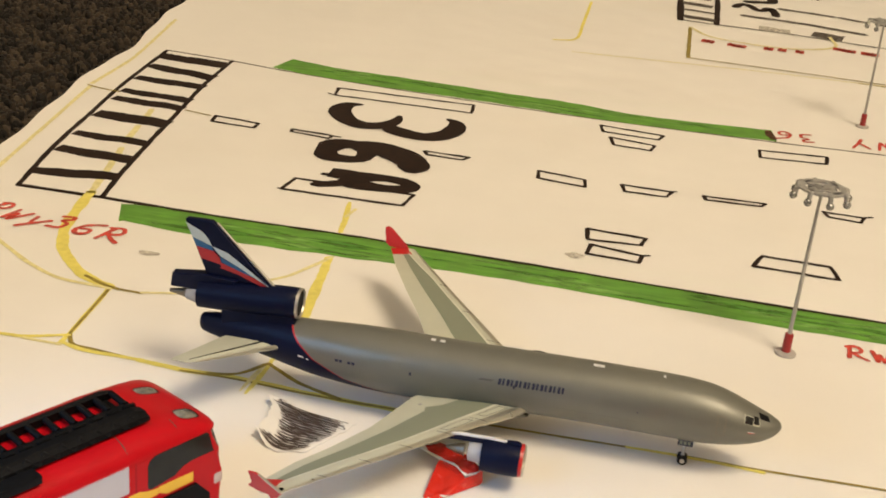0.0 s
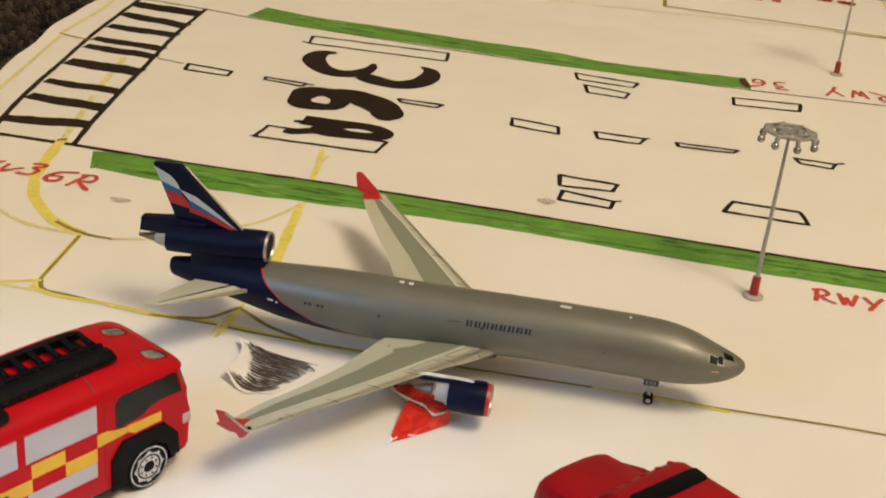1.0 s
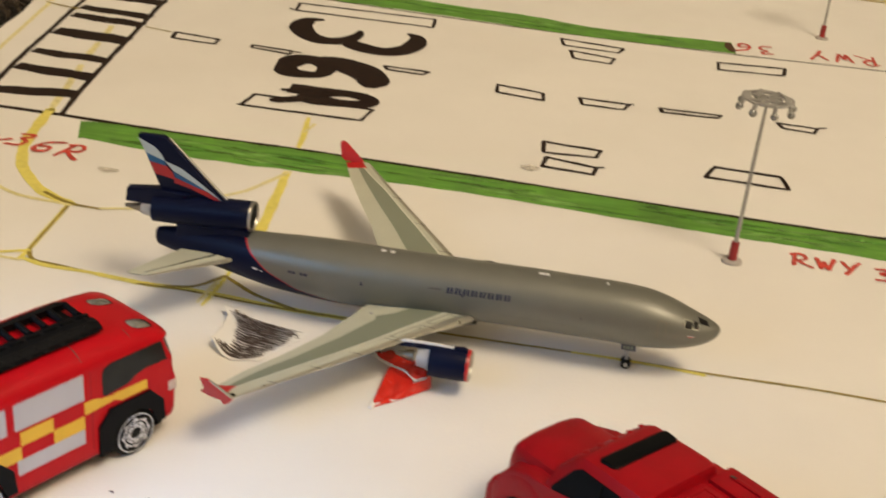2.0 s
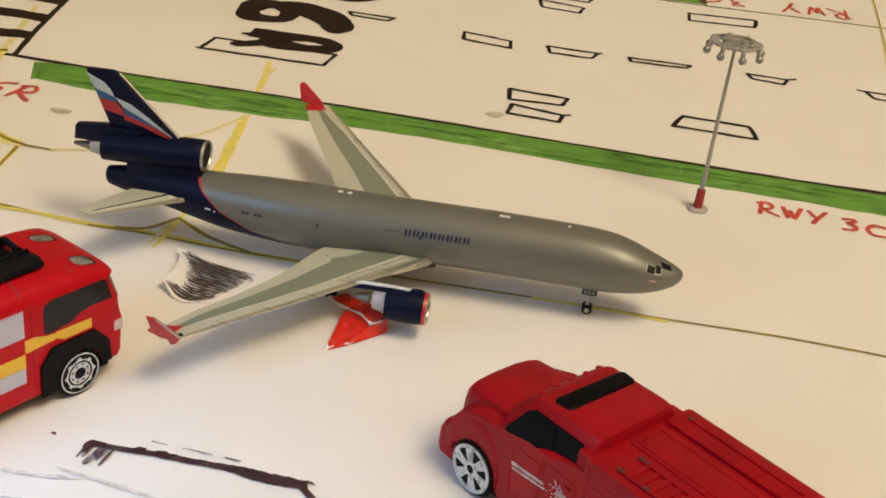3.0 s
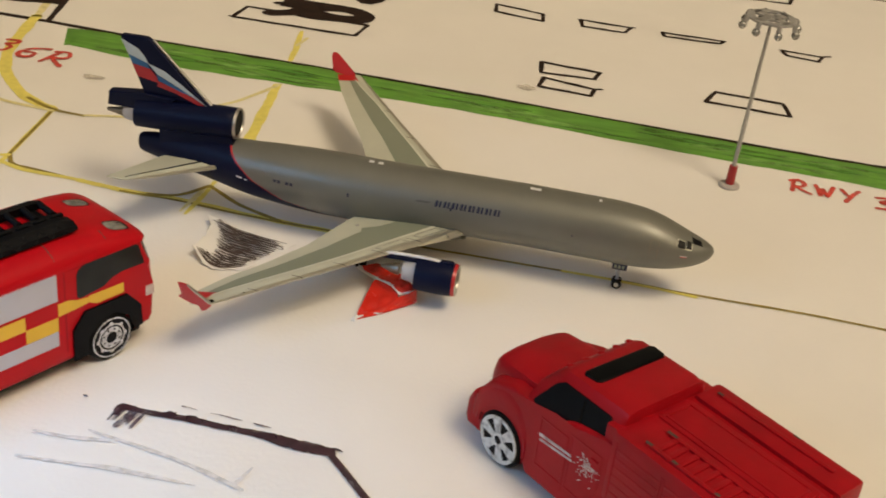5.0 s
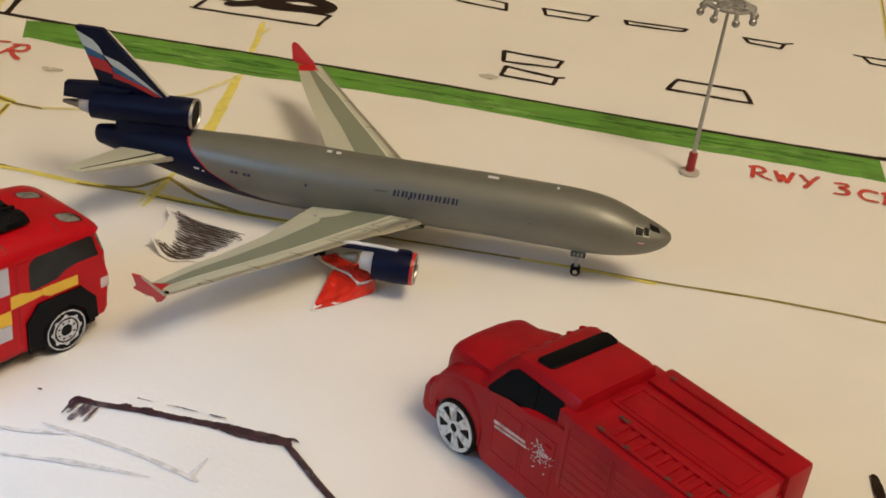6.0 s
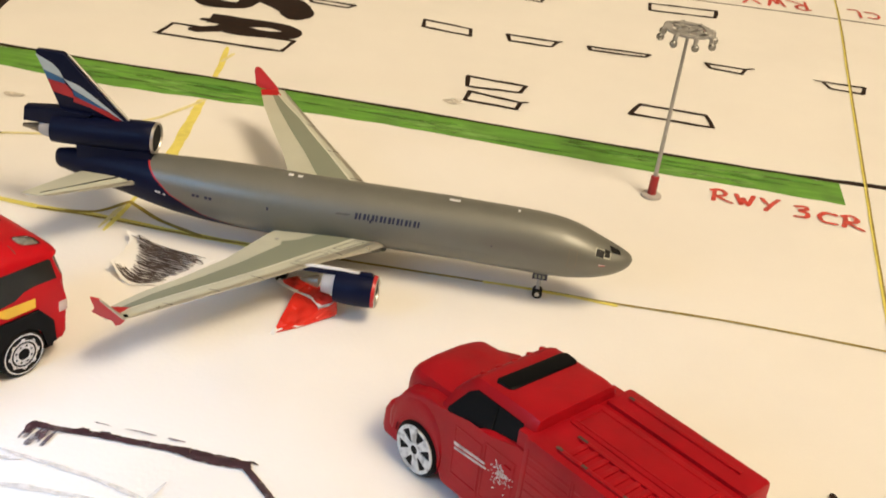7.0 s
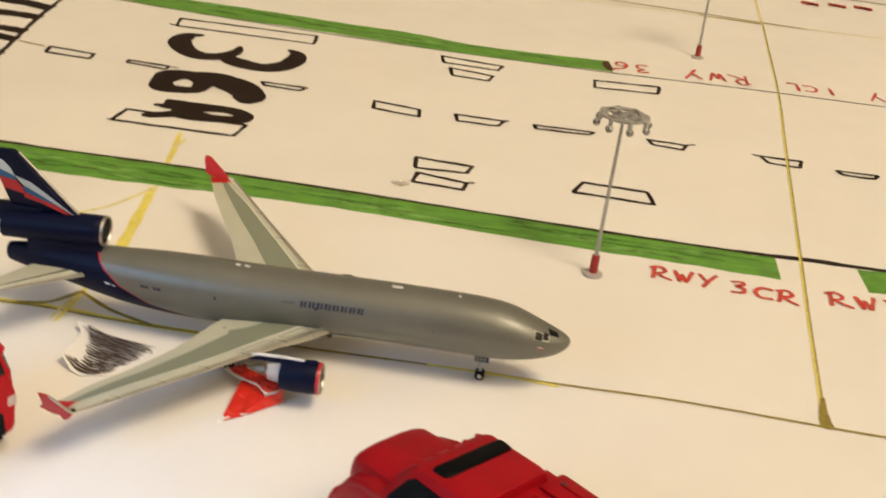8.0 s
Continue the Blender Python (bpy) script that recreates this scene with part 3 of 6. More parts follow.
stroke("letter_r", [(-145.0, 89.4, 7.5), (-152.0, 84.6, 5.8), (-158.2, 81.4, 5.5)], 5, M_BLACK, "bold black hand-filled letter", 0.03)
stroke("letter_r", [(-158.4, 92.6, 2.5), (-152, 94.4, 4)], 3, M_BLACK)

# taxiways in yellow felt pen
for pts, w, mat in (
        ([(-227.2, 45), (-226.8, 43), (-223.8, 22.3), (-219.6, 6.8), (-212.2, -6.4), (-201.6, -17), (-192, -21.6)], 3.6, M_YELLOW),
        ([(-201.6, -16.8), (-192, -21.6), (-182.5, -22.5)], 1.4, M_OLIVE),
        ([(-182.6, -22.2), (-173.8, -19.5), (-158, -16)], 1.3, M_PALE),
        ([(-192, -22.4), (-190.8, -51.7), (-191, -57.4)], 1.5, M_YELLOW),
        ([(-191.9, -23), (-190.7, -51.7)], 0.9, M_OLIVE),
        ([(-190.7, -51.5), (-187.6, -56.2), (-182.4, -57.3), (-168.7, -59)], 1.3, M_OLIVE),
        ([(-190, -56.4), (-183.4, -58.4), (-168.7, -59), (-157, -60.4)], 1.5, M_YELLOW),
        ([(-168.7, -59), (-157, -60.4), (-142.2, -60.3), (-121, -62.4), (-100, -63.6)], 2.0, M_YELLOW),
        ([(-157, -60.9), (-142.2, -61), (-121, -62.8), (-90, -63.4), (-60, -63.6), (-30.8, -63.6), (-12, -64.4), (19, -64.6), (54, -67.3), (70.5, -68.4), (130, -71), (260, -74)], 0.9, M_OLIVE),
        ([(-44, -63.6), (-29.4, -63.9), (-11.5, -65.4)], 1.1, M_YELLOW),
        ([(-225, -58.5), (-207, -56.6), (-201, -56.2), (-190.6, -52)], 1.5, M_YELLOW),
        ([(-201, -57), (-190.4, -57.4)], 1.2, M_PALE),
        ([(-250, 9), (-235, -2.8), (-220.7, -13.8), (-208.2, -20.6), (-192, -22.6)], 1.5, M_PALE),
        ([(-136.4, -48, 1.0), (-137.0, -58, 1.5), (-138.0, -67, 0.7)], 1.3, M_YELLOW),
        ([(-137.8, -52, 0.8), (-138.6, -59, 1.3), (-139.6, -66, 0.6)], 1.2, M_PALE),
        ([(-136.9, -50.7), (-126.6, -58), (-115, -62.8)], 1.3, M_OLIVE),
        ([(-136.9, -50.7), (-142.6, -58), (-150, -60.4)], 1.3, M_OLIVE),
        ([(-138.2, 20, 2.6), (-137, 4, 3.0), (-135.6, -16, 3.2), (-135, -30, 3)], 3, M_YELLOW),
        ([(-137.4, 21), (-142.8, 9.6), (-148.3, 0.6), (-160, -10)], 1.4, M_PALE),
        ([(-142.8, 68.4, 1.2), (-141.4, 58, 2.2), (-140.4, 50, 2.0), (-139.6, 41, 1.7)], 2.0, M_YELLOW),
        ([(-139.4, 63.0), (-141.2, 54.5)], 1.3, M_PALE),
        ([(106.3, 335.6), (99.5, 273.3), (93.2, 213.9), (82, 132.7), (68.2, 31.4), (62.9, -7.8), (56.4, -57.8), (55.6, -67)], 0.95, M_YELLOW),
        ([(106.3, 335), (93.4, 213.9), (82.4, 132.7), (68.6, 31.4), (63.3, -7.8), (56.9, -57.8)], 0.55, M_OLIVE),
        ([(57.6, -54, 1.4), (56.0, -62, 2.6), (56.0, -67, 3.4)], 2.4, M_OLIVE),
        ([(72.7, 339), (105, 337.6)], 2.2, M_OLIVE),
        ([(-80, 330), (20, 338), (72, 339), (174, 340), (330, 345)], 1.2, M_PALE),
        ([(106, 335), (112, 400), (118, 470)], 1.6, M_PALE),
        ([(-263, 38), (-265.6, 56.3), (-270, 91.4), (-277.4, 159)], 1.6, M_PALE),
        ([(-279.0, 159.6), (-263.8, 157)], 1.2, M_OLIVE),
        ([(-288.0, 290), (-282.6, 242.3), (-278.8, 206), (-278.4, 162)], 1.7, M_PALE),
        ([(-230, 144.6), (-218.4, 142)], 1.0, M_OLIVE),
):
    stroke("taxiway_line", pts, w, mat, "yellow felt-pen taxiway line" if mat is not M_OLIVE else "thin olive pen line along a taxiway")

# red pencil lettering
GLYPHS = {
    "R": (((0.05, 0), (0.12, 0.5), (0.15, 1.0)), ((0.0, 0.9), (0.4, 1.05), (0.62, 0.8), (0.5, 0.55), (0.15, 0.45)), ((0.2, 0.45), (0.5, 0.2), (0.85, 0.0))),
    "W": (((0, 0.9), (0.14, 0.05)), ((0.14, 0.05), (0.3, 0.65)), ((0.3, 0.65), (0.45, 0.05)), ((0.45, 0.05), (0.75, 1.0))),
    "Y": (((0.0, 0.95), (0.25, 0.5), (0.4, 0.45)), ((0.75, 1.05), (0.42, 0.5), (0.1, -0.1))),
    "3": (((0.05, 0.9), (0.45, 1.0), (0.5, 0.8), (0.25, 0.6), (0.55, 0.45), (0.5, 0.1), (0.05, 0.0)),),
    "6": (((0.75, 1.0), (0.25, 0.75), (0.05, 0.3), (0.25, 0.0), (0.55, 0.15), (0.5, 0.45), (0.15, 0.4)),),
    "C": (((0.75, 0.85), (0.3, 0.85), (0.05, 0.45), (0.25, 0.05), (0.75, 0.05)),),
    "1": (((0.3, 0.95), (0.3, 0.0)),),
    "L": (((0.1, 1.0), (0.1, 0.0), (0.6, 0.0)),),
}


def lettering(text, x, y, turn, height, pitch, pen=1.3, mat=None, squash=1.0):
    c, s = math.cos(radians(turn)), math.sin(radians(turn))
    for k, ch in enumerate(text):
        if ch == " ":
            continue
        bm = bmesh.new()
        for n, line in enumerate(GLYPHS[ch]):
            SEED[0] += 1
            old = set(bm.verts)
            pts = [((k * pitch + u * height * squash), v * height) for u, v in line]
            ribbon(bm, [(x + c * a - s * b, y + s * a + c * b) for a, b in pts], pen, 0.14, SEED[0])
            raise_new(bm, old, n)
        LAYER[0] += 4
        lay("pencil_letter", bm, mat or M_REDINK, "red pencil capital letter" if ch.isalpha() else "red pencil digit")


lettering("RWY", 18.0, 3.9, -4, 7.6, 7.4, 1.4, squash=0.9)
lettering("3CR", 41.6, 1.2, -9, 7.8, 6.9, 1.5, squash=0.9)
lettering("RWY", 71.6, 1.2, 0, 8.4, 9.0, 1.5, squash=0.9)
lettering("RWY", -252.0, 18.6, -27, 9.0, 8.4, 1.5, squash=0.8)
lettering("36R", -228.4, 13.0, -12, 10.0, 9.2, 1.6, squash=0.9)
lettering("RWY", 81.0, 230.6, 183, 12.5, 11.5, 1.5, squash=0.8)
lettering("36", 34.6, 227.2, 180, 12.0, 9.6, 1.5, squash=0.8)
lettering("RWY", 166.0, 231.5, 183, 11.0, 11.5, 1.4, squash=0.8)
lettering("1CL", 122.0, 229.0, 180, 10.0, 8.6, 1.4, squash=0.8)

# the second runway further off, drawn roughly; its red writing cannot be read
stroke("runway_edge_line", [(-21, 449), (3, 446.7), (48, 444.4), (103, 435), (180, 428), (330, 420)], 2.2, M_THIN)
stroke("runway_edge_line", [(-20, 620), (60, 616), (180, 606), (330, 596)], 2.2, M_THIN)
stroke("threshold_line", [(-19.5, 448), (-18.2, 500), (-15, 622)], 4.5, M_BLACK)
stroke("threshold_line", [(2.7, 446), (6, 500), (12, 620)], 3.6, M_BLACK)
for k in range(7):
    stroke("threshold_bar", [(-17, 462 + 22 * k), (3, 458 + 22 * k)], 9 if k % 2 == 0 else 5, M_THIN, blunt=True)
stroke("touchdown_bar", [(22, 486), (62, 481), (96, 470)], 6, M_THIN)
stroke("touchdown_bar", [(29, 452), (48, 450)], 13, M_GREASE, "grey-brown hatched bar", blunt=True)
stroke("touchdown_bar", [(62, 454), (80, 449)], 16, M_THIN, "brown hatched bar", blunt=True)
stroke("touchdown_bar", [(62, 590), (84, 580)], 20, M_THIN, "brown hatched bar", blunt=True)
for a, b in (((49, 523), (65, 521)), ((68, 521), (83, 517)), ((88, 517), (102, 511)), ((112, 508), (128, 503))):
    stroke("centre_dash", [a, b], 5.5, M_THIN)
stroke("far_numeral", [(18, 512), (26, 526), (34, 508), (42, 520), (44, 496)], 6, M_BLACK)
stroke("far_numeral", [(22, 560), (40, 570), (46, 545), (28, 536)], 8, M_BLACK)
stroke("taxiway_line", [(-14, 428), (-17.6, 349)], 2.2, M_OLIVE)
stroke("taxiway_line", [(-18, 349), (37, 346), (75, 343), (130, 338)], 1.4, M_OLIVE)
stroke("taxiway_line", [(-14, 430), (0, 408), (40, 402), (70, 420), (72, 450)], 2.2, M_PALE)
stroke("taxiway_line", [(-76, 470), (-78, 400), (-80, 361), (-92, 352)], 1.8, M_YELLOW)
for x0, y0, n in ((-8, 397, 2), (7, 395, 3), (28, 396, 1), (36, 397, 1), (46, 398, 1), (70, 418, 4), (86, 415, 3), (141, 404, 3), (158, 408, 3), (174, 410, 3)):
    zig = [(x0 + 1.3 * k, y0 - 0.3 * k + (3.4 if k % 2 else -3.4)) for k in range(2 * n + 2)]
    stroke("red_pencil_bar", zig, 2.4, M_REDINK, "unreadable red pencil writing", 0.25)

# blots, stray lines and sketches
stroke("grease_spot", [(-65, 49.6, 3), (-63, 49.7, 5.4), (-61, 49.9, 3)], 4, M_GREASE, "small greasy grey-brown spot")
stroke("grease_spot", [(-193, 4.2, 2), (-190.8, 3.8, 3.2), (-188, 4.0, 2)], 3, M_GREASE, "faint grey spot")
stroke("thick_dark_line", [(-124.6, -143.0, 1.4), (-121, -143.6, 1.8), (-113, -143.4, 1.5), (-103, -143.9, 1.9), (-96, -144.2, 2.0), (-92, -144.7, 2.8), (-86, -145.3, 3.0), (-82.4, -145.8, 1.6)], 1.8, M_PURPLE, "thick uneven purple-black marker line", 0.14)
stroke("thick_dark_line", [(-82.8, -146.0), (-78, -151.5), (-72.4, -157.6), (-60, -171)], 1.5, M_PURPLE, "thick purple-black marker line", 0.08)
stroke("ink_smear", [(-124.8, -145.6, 1.2), (-124.6, -143.4, 1.8), (-122, -143.2, 1.6)], 1.5, M_PURPLE, "purple-black ink smear")
stroke("ink_smear", [(-121.8, -144.2), (-123.4, -149)], 1.5, M_SMEAR, "purple ink smear")
stroke("ink_smear", [(-119.8, -144.4), (-120.7, -149)], 0.8, M_SMEAR, "purple ink smear")
stroke("ink_smear", [(-120.8, -144.2), (-122.0, -147)], 1.5, M_SMEAR, "purple ink smear")
rk = random.Random(3)
for k in range(26):
    x = -118 + 35 * rk.random()
    y = -143.2 - 0.058 * (x + 120)
    stroke("ink_smear", [(x, y, 0.5), (x + rk.uniform(0.5, 1.8), y + rk.uniform(0.5, 1.1), 0.7), (x + rk.uniform(1.5, 3.4), y + rk.uniform(0.1, 0.8), 0.3)], 0.6, M_PURPLE, "", 0.4)
for k in range(5):
    x = -125.0 + 1.3 * k
    stroke("ink_smear", [(x, -144.0 - 0.3 * (k % 3), 0.5), (x - rk.uniform(0.2, 1.2), -146.6 - rk.uniform(0, 2.4), 0.7)], 0.6, M_SMEAR, "", 0.4)
stroke("ink_dot", [(-132.6, -142.0, 0.3), (-132.2, -142.1, 0.5), (-131.8, -142.3, 0.3)], 0.4, M_PURPLE)
for pts in (((-113.5, -140.1, 0.5), (-111.8, -140.2, 0.35), (-110.4, -140.4, 0.2)), ((-107.6, -140.6, 0.2), (-105, -140.7, 0.4), (-101.4, -141.0, 0.3)), ((-98.8, -141.2, 0.5), (-97.2, -141.5, 0.6), (-95.6, -141.6, 0.2))):
    stroke("thin_pen_line", list(pts), 0.4, M_SMEAR, "broken thin purple pen line", 0.3)
for pts in (((-137, -154.6, 0.8), (-131, -154.5, 0.9), (-126.4, -153.9, 1.0), (-122.6, -153.6, 0.3)),
            ((-127.6, -151.6, 0.4), (-124.6, -152.3, 0.9), (-121.5, -152.7, 0.8), (-115, -154.0, 1.0), (-108.6, -155.5, 0.9), (-102, -157.6, 1.1), (-95.6, -159.9, 0.7)),
            ((-137, -161.8, 0.6), (-126, -161.1, 0.9), (-118.3, -160.6, 1.2), (-110, -160.8, 1.0), (-104, -161.0, 0.3)),
            ((-97.6, -159.4, 0.9), (-96.6, -156.4, 0.8), (-95.6, -153.6, 0.3))):
    stroke("pencil_line", list(pts), 0.9, M_PENCIL, "faint soft grey pencil sketch line", 0.15)
stroke("black_blot", [(30.2, -126.4, 1.6), (30.4, -130, 2.0), (30.6, -136, 2.0), (30.4, -150, 2)], 2, M_BLACK, "short black marker stroke")

# ---------------------------------------------------------------- toy airliner (nose towards +x, nose tip at x = 0)
plane = thing("toy_airliner", -10.72, -67.19, 1.9, -2.2,
              "silver-grey die-cast model airliner with navy tail on paper", "model airplane")
plane.scale = (0.99, 0.99, 0.99)


# rise of the nose's upper line behind the tip: round tip, sloping windscreen, then the crown
NOSE_S, NOSE_UP = zip(*smooth_line([(0, 0), (0.006, 0.075), (0.025, 0.145), (0.06, 0.20), (0.12, 0.275), (0.25, 0.40), (0.40, 0.56), (0.53, 0.70), (0.67, 0.825), (0.82, 0.915), (1.0, 0.97), (1.14, 0.991), (1.28, 1.0), (1.4, 1.0)], 6))


def body_at(x):
    """Top, bottom and half width of the fuselage at a station."""
    top, bottom, half = 20.5, 5.5 - min(max((-62 - x) / 25, 0.0), 1.0), 7.5
    if x > -27.5:
        s = max((0.4 - x) / 21.4, 0.0)
        k = (1 - (1 - min(s, 1.0)) ** 2) ** 0.54
        kt = float(np.interp(s, NOSE_S, NOSE_UP))
        top, bottom, half = 12.3 + 8.2 * kt, 12.3 - 6.8 * k, 7.5 * k
    if x < -92:
        u = min((-92 - x) / 50, 1.0)
        top = 20.5 - 4.2 * u ** 1.8
        bottom = 4.5 + 7.2 * u ** 1.75
        half = 7.5 * (1 - 0.80 * u ** 1.7)
        if u > 0.975:
            c = math.sqrt(max(1 - ((u - 0.975) / 0.025) ** 2, 0.0)) * 0.35 + 0.65
            mid = (top + bottom) / 2
            top, bottom, half = mid + (top - mid) * c, mid - (mid - bottom) * c, half * c
    sag = 0.65 * min(max((-45 - x) / 30, 0.0), 1.0) * min(max((x + 124) / 12, 0.0), 1.0)
    return top - sag, bottom - sag, half


def skin(x, a, off=0.0):
    """A point of the fuselage at station x; a: 0 at the right-hand (near) side, 90 degrees on top."""
    top, bottom, half = body_at(x)
    rz = (top - bottom) / 2
    return Vector((x, -(half + off) * math.cos(a), (top + bottom) / 2 + (rz + off) * math.sin(a)))


def livery_edge(a):
    """Where the silver ends and the navy tail begins."""
    return float(np.interp(math.sin(a), (-1.0, -0.93, -0.88, -0.755, -0.5, 0.0, 0.45, 0.71, 1.0), (-78.0, -83.0, -86.0, -93.5, -103.5, -111.4, -115.5, -117.0, -118.2)))


ANG = [2 * math.pi * k / 72 for k in range(72)]
bm = bmesh.new()
rings = []
for i in range(81):
    s = i / 80
    ring = []
    for a in ANG:
        xe = livery_edge(a)
        ring.append(skin(0.38 + (xe - 0.38) * s ** 1.35, a))
    rings.append(ring)
part("fuselage", loft(bm, rings, caps=True), M_SILVER, plane, "satin silver-grey fuselage")
bm = bmesh.new()
rings = []
for i in range(41):
    s = i / 40
    ring = []
    for a in ANG:
        xe = livery_edge(a)
        ring.append(skin(xe + (-142.0 - xe) * (1 - (1 - s) ** 1.3), a, 0.01))
    rings.append(ring)
part("tail_section", loft(bm, rings, caps=True), M_NAVY, plane, "glossy navy blue tail section")
bm = bmesh.new()
rows = [[skin(livery_edge(a) + d, a, 0.05) for a in ANG] for d in (-0.1, 0.36)]
loft(bm, rows, caps=False)
part("livery_stripe", bm, M_PLANERED, plane, "thin red livery stripe")


def decal(name, x0, x1, a0, a1, mat, label="", skew=0.0, off=0.05, parent=plane):
    """A printed patch that hugs the near side of the fuselage; angles in degrees."""
    bm = bmesh.new()
    n, m = 6, 5
    g = [[bm.verts.new(skin(x0 + (x1 - x0) * i / n + skew * j / m, radians(a0 + (a1 - a0) * j / m), off)) for i in range(n + 1)] for j in range(m + 1)]
    for p, q in zip(g, g[1:]):
        for i in range(n):
            bm.faces.new((p[i], p[i + 1], q[i + 1], q[i]))
    return part(name, bm, mat, parent, label)


for side in (1, -1):
    flip = (lambda a: a) if side == 1 else (lambda a: 180 - a)
    decal("window_surround", -8.72, -5.08, flip(29.4), flip(53), M_WINGPALE, "thin pale cockpit window surround", off=0.035)
    decal("cockpit_window", -8.6, -6.7, flip(30), flip(51), M_GLASSBLACK, skew=0.1)
    decal("cockpit_window", -6.5, -5.2, flip(34), flip(58), M_GLASSBLACK, skew=-0.1)
    decal("cockpit_window", -4.95, -2.6, flip(55), flip(79), M_GLASSBLACK, skew=-0.6)
    for x0, x1, a0, a1 in ((-14.9, -14.75, -8, 30), (-13.0, -12.85, -8, 30), (-14.9, -12.85, 29, 30.2), (-14.9, -12.85, -9.2, -8)):
        decal("door_outline", x0, x1, flip(a0), flip(a1), M_DARKMETAL)
    decal("nose_mark", -7.6, -6.0, flip(5.5), flip(8), M_PLANERED)
    decal("nose_mark", -7.6, -6.0, flip(8), flip(10), M_PLANEWHITE)
    # maker's lettering and registration stand as plain bars
    for k in range(8):
        x = -65.9 + 2.0 * k
        decal("lettering_bar", x, x + 0.62, flip(16.0), flip(27.5), M_NAVYPRINT, "plain navy bar in place of lettering", skew=0.1)
        decal("lettering_bar", x + 0.95, x + 1.45, flip(16.0), flip(27.5), M_NAVYPRINT, skew=0.1)
    decal("winged_emblem", -70.8, -67.6, flip(20), flip(23.5), M_SOFTPRINT, "small grey emblem shape", skew=0.8)
    for k in range(5):
        if k != 2:
            decal("registration_bar", -105.6 + 1.05 * k, -104.8 + 1.05 * k, flip(7), flip(12), M_NAVYPRINT)
    for x, a in ((-86.9, 8), (-62.0, 12), (-33.0, 4)):
        w = 0.25 if x < -50 else 0.12
        decal("hatch_mark", x - w, x + w, flip(a), flip(a + 24 * w), M_NAVYPRINT)
    decal("panel_line", -52.0, -33.0, flip(-13.4), flip(-13.0), M_SOFTPRINT)
    decal("tail_mark", -115.0, -113.6, flip(-4), flip(0), M_PLANEWHITE)
    decal("tail_mark", -112.9, -112.3, flip(-5), flip(-2), M_PLANEWHITE)
for x, w, a in ((-83.7, 1.2, 80), (-81.4, 1.2, 80), (-44.6, 2.6, 79), (-28.2, 0.6, 80)):
    decal("roof_fairing", x, x + w, a, a + 8, M_PLANEWHITE, "small white roof fairing", off=0.28)

# number two engine on the tail
bm = bmesh.new()
tilt = lambda x: 23.3 + 0.058 * (x + 116)
circle = lambda x, r: [(x, r * math.cos(a), tilt(x) + r * math.sin(a)) for a in ANG[::2]]
loft(bm, [circle(x, r) for x, r in ((-116.9, 3.5), (-117.3, 3.82), (-120, 3.9), (-128, 3.9), (-136, 3.85), (-142.2, 3.7), (-142.3, 2.6))])
part("tail_engine_cowl", bm, M_NAVY, plane, "navy tail engine cowl")
bm = bmesh.new()
lathe(bm, [(-116.9, 3.30), (-116.6, 3.38), (-116.4, 3.55), (-116.5, 3.76), (-117.1, 3.86)], "x", 36, (0, 0, 23.25), caps=False)
part("intake_lip", bm, M_METAL, plane, "bright metal intake ring")
part("intake_duct", lathe(bmesh.new(), [(-116.85, 3.27), (-121.5, 2.7)], "x", 28, (0, 0, 23.25)), M_DARK, plane, "dark intake duct")
bm = bmesh.new()
lathe(bm, [(-142.1, 2.5), (-145.6, 1.75)], "x", 24, (0, 0, 21.2))
part("exhaust_ring", bm, M_COREGREY, plane, "pale grey exhaust ring")
part("exhaust_cone", lathe(bmesh.new(), [(-145.5, 1.3), (-147, 1.0), (-150.2, 0.45)], "x", 20, (0, 0, 21.0)), M_DARKMETAL, plane, "bare metal exhaust cone")
part("engine_saddle", slab(bmesh.new(), [(-117.0, 18.0), (-136, 14.6), (-136.2, 20.5), (-118, 21.5)], -2.4, 2.4, 0.6), M_NAVY, plane)
part("rudder_fairing", slab(bmesh.new(), [(-149.6, 22.8), (-140.5, 22.8), (-134, 25.2), (-132, 27.2), (-141, 27.3), (-149.2, 26.4)], -1.5, 1.5, 0.4), M_NAVY, plane)

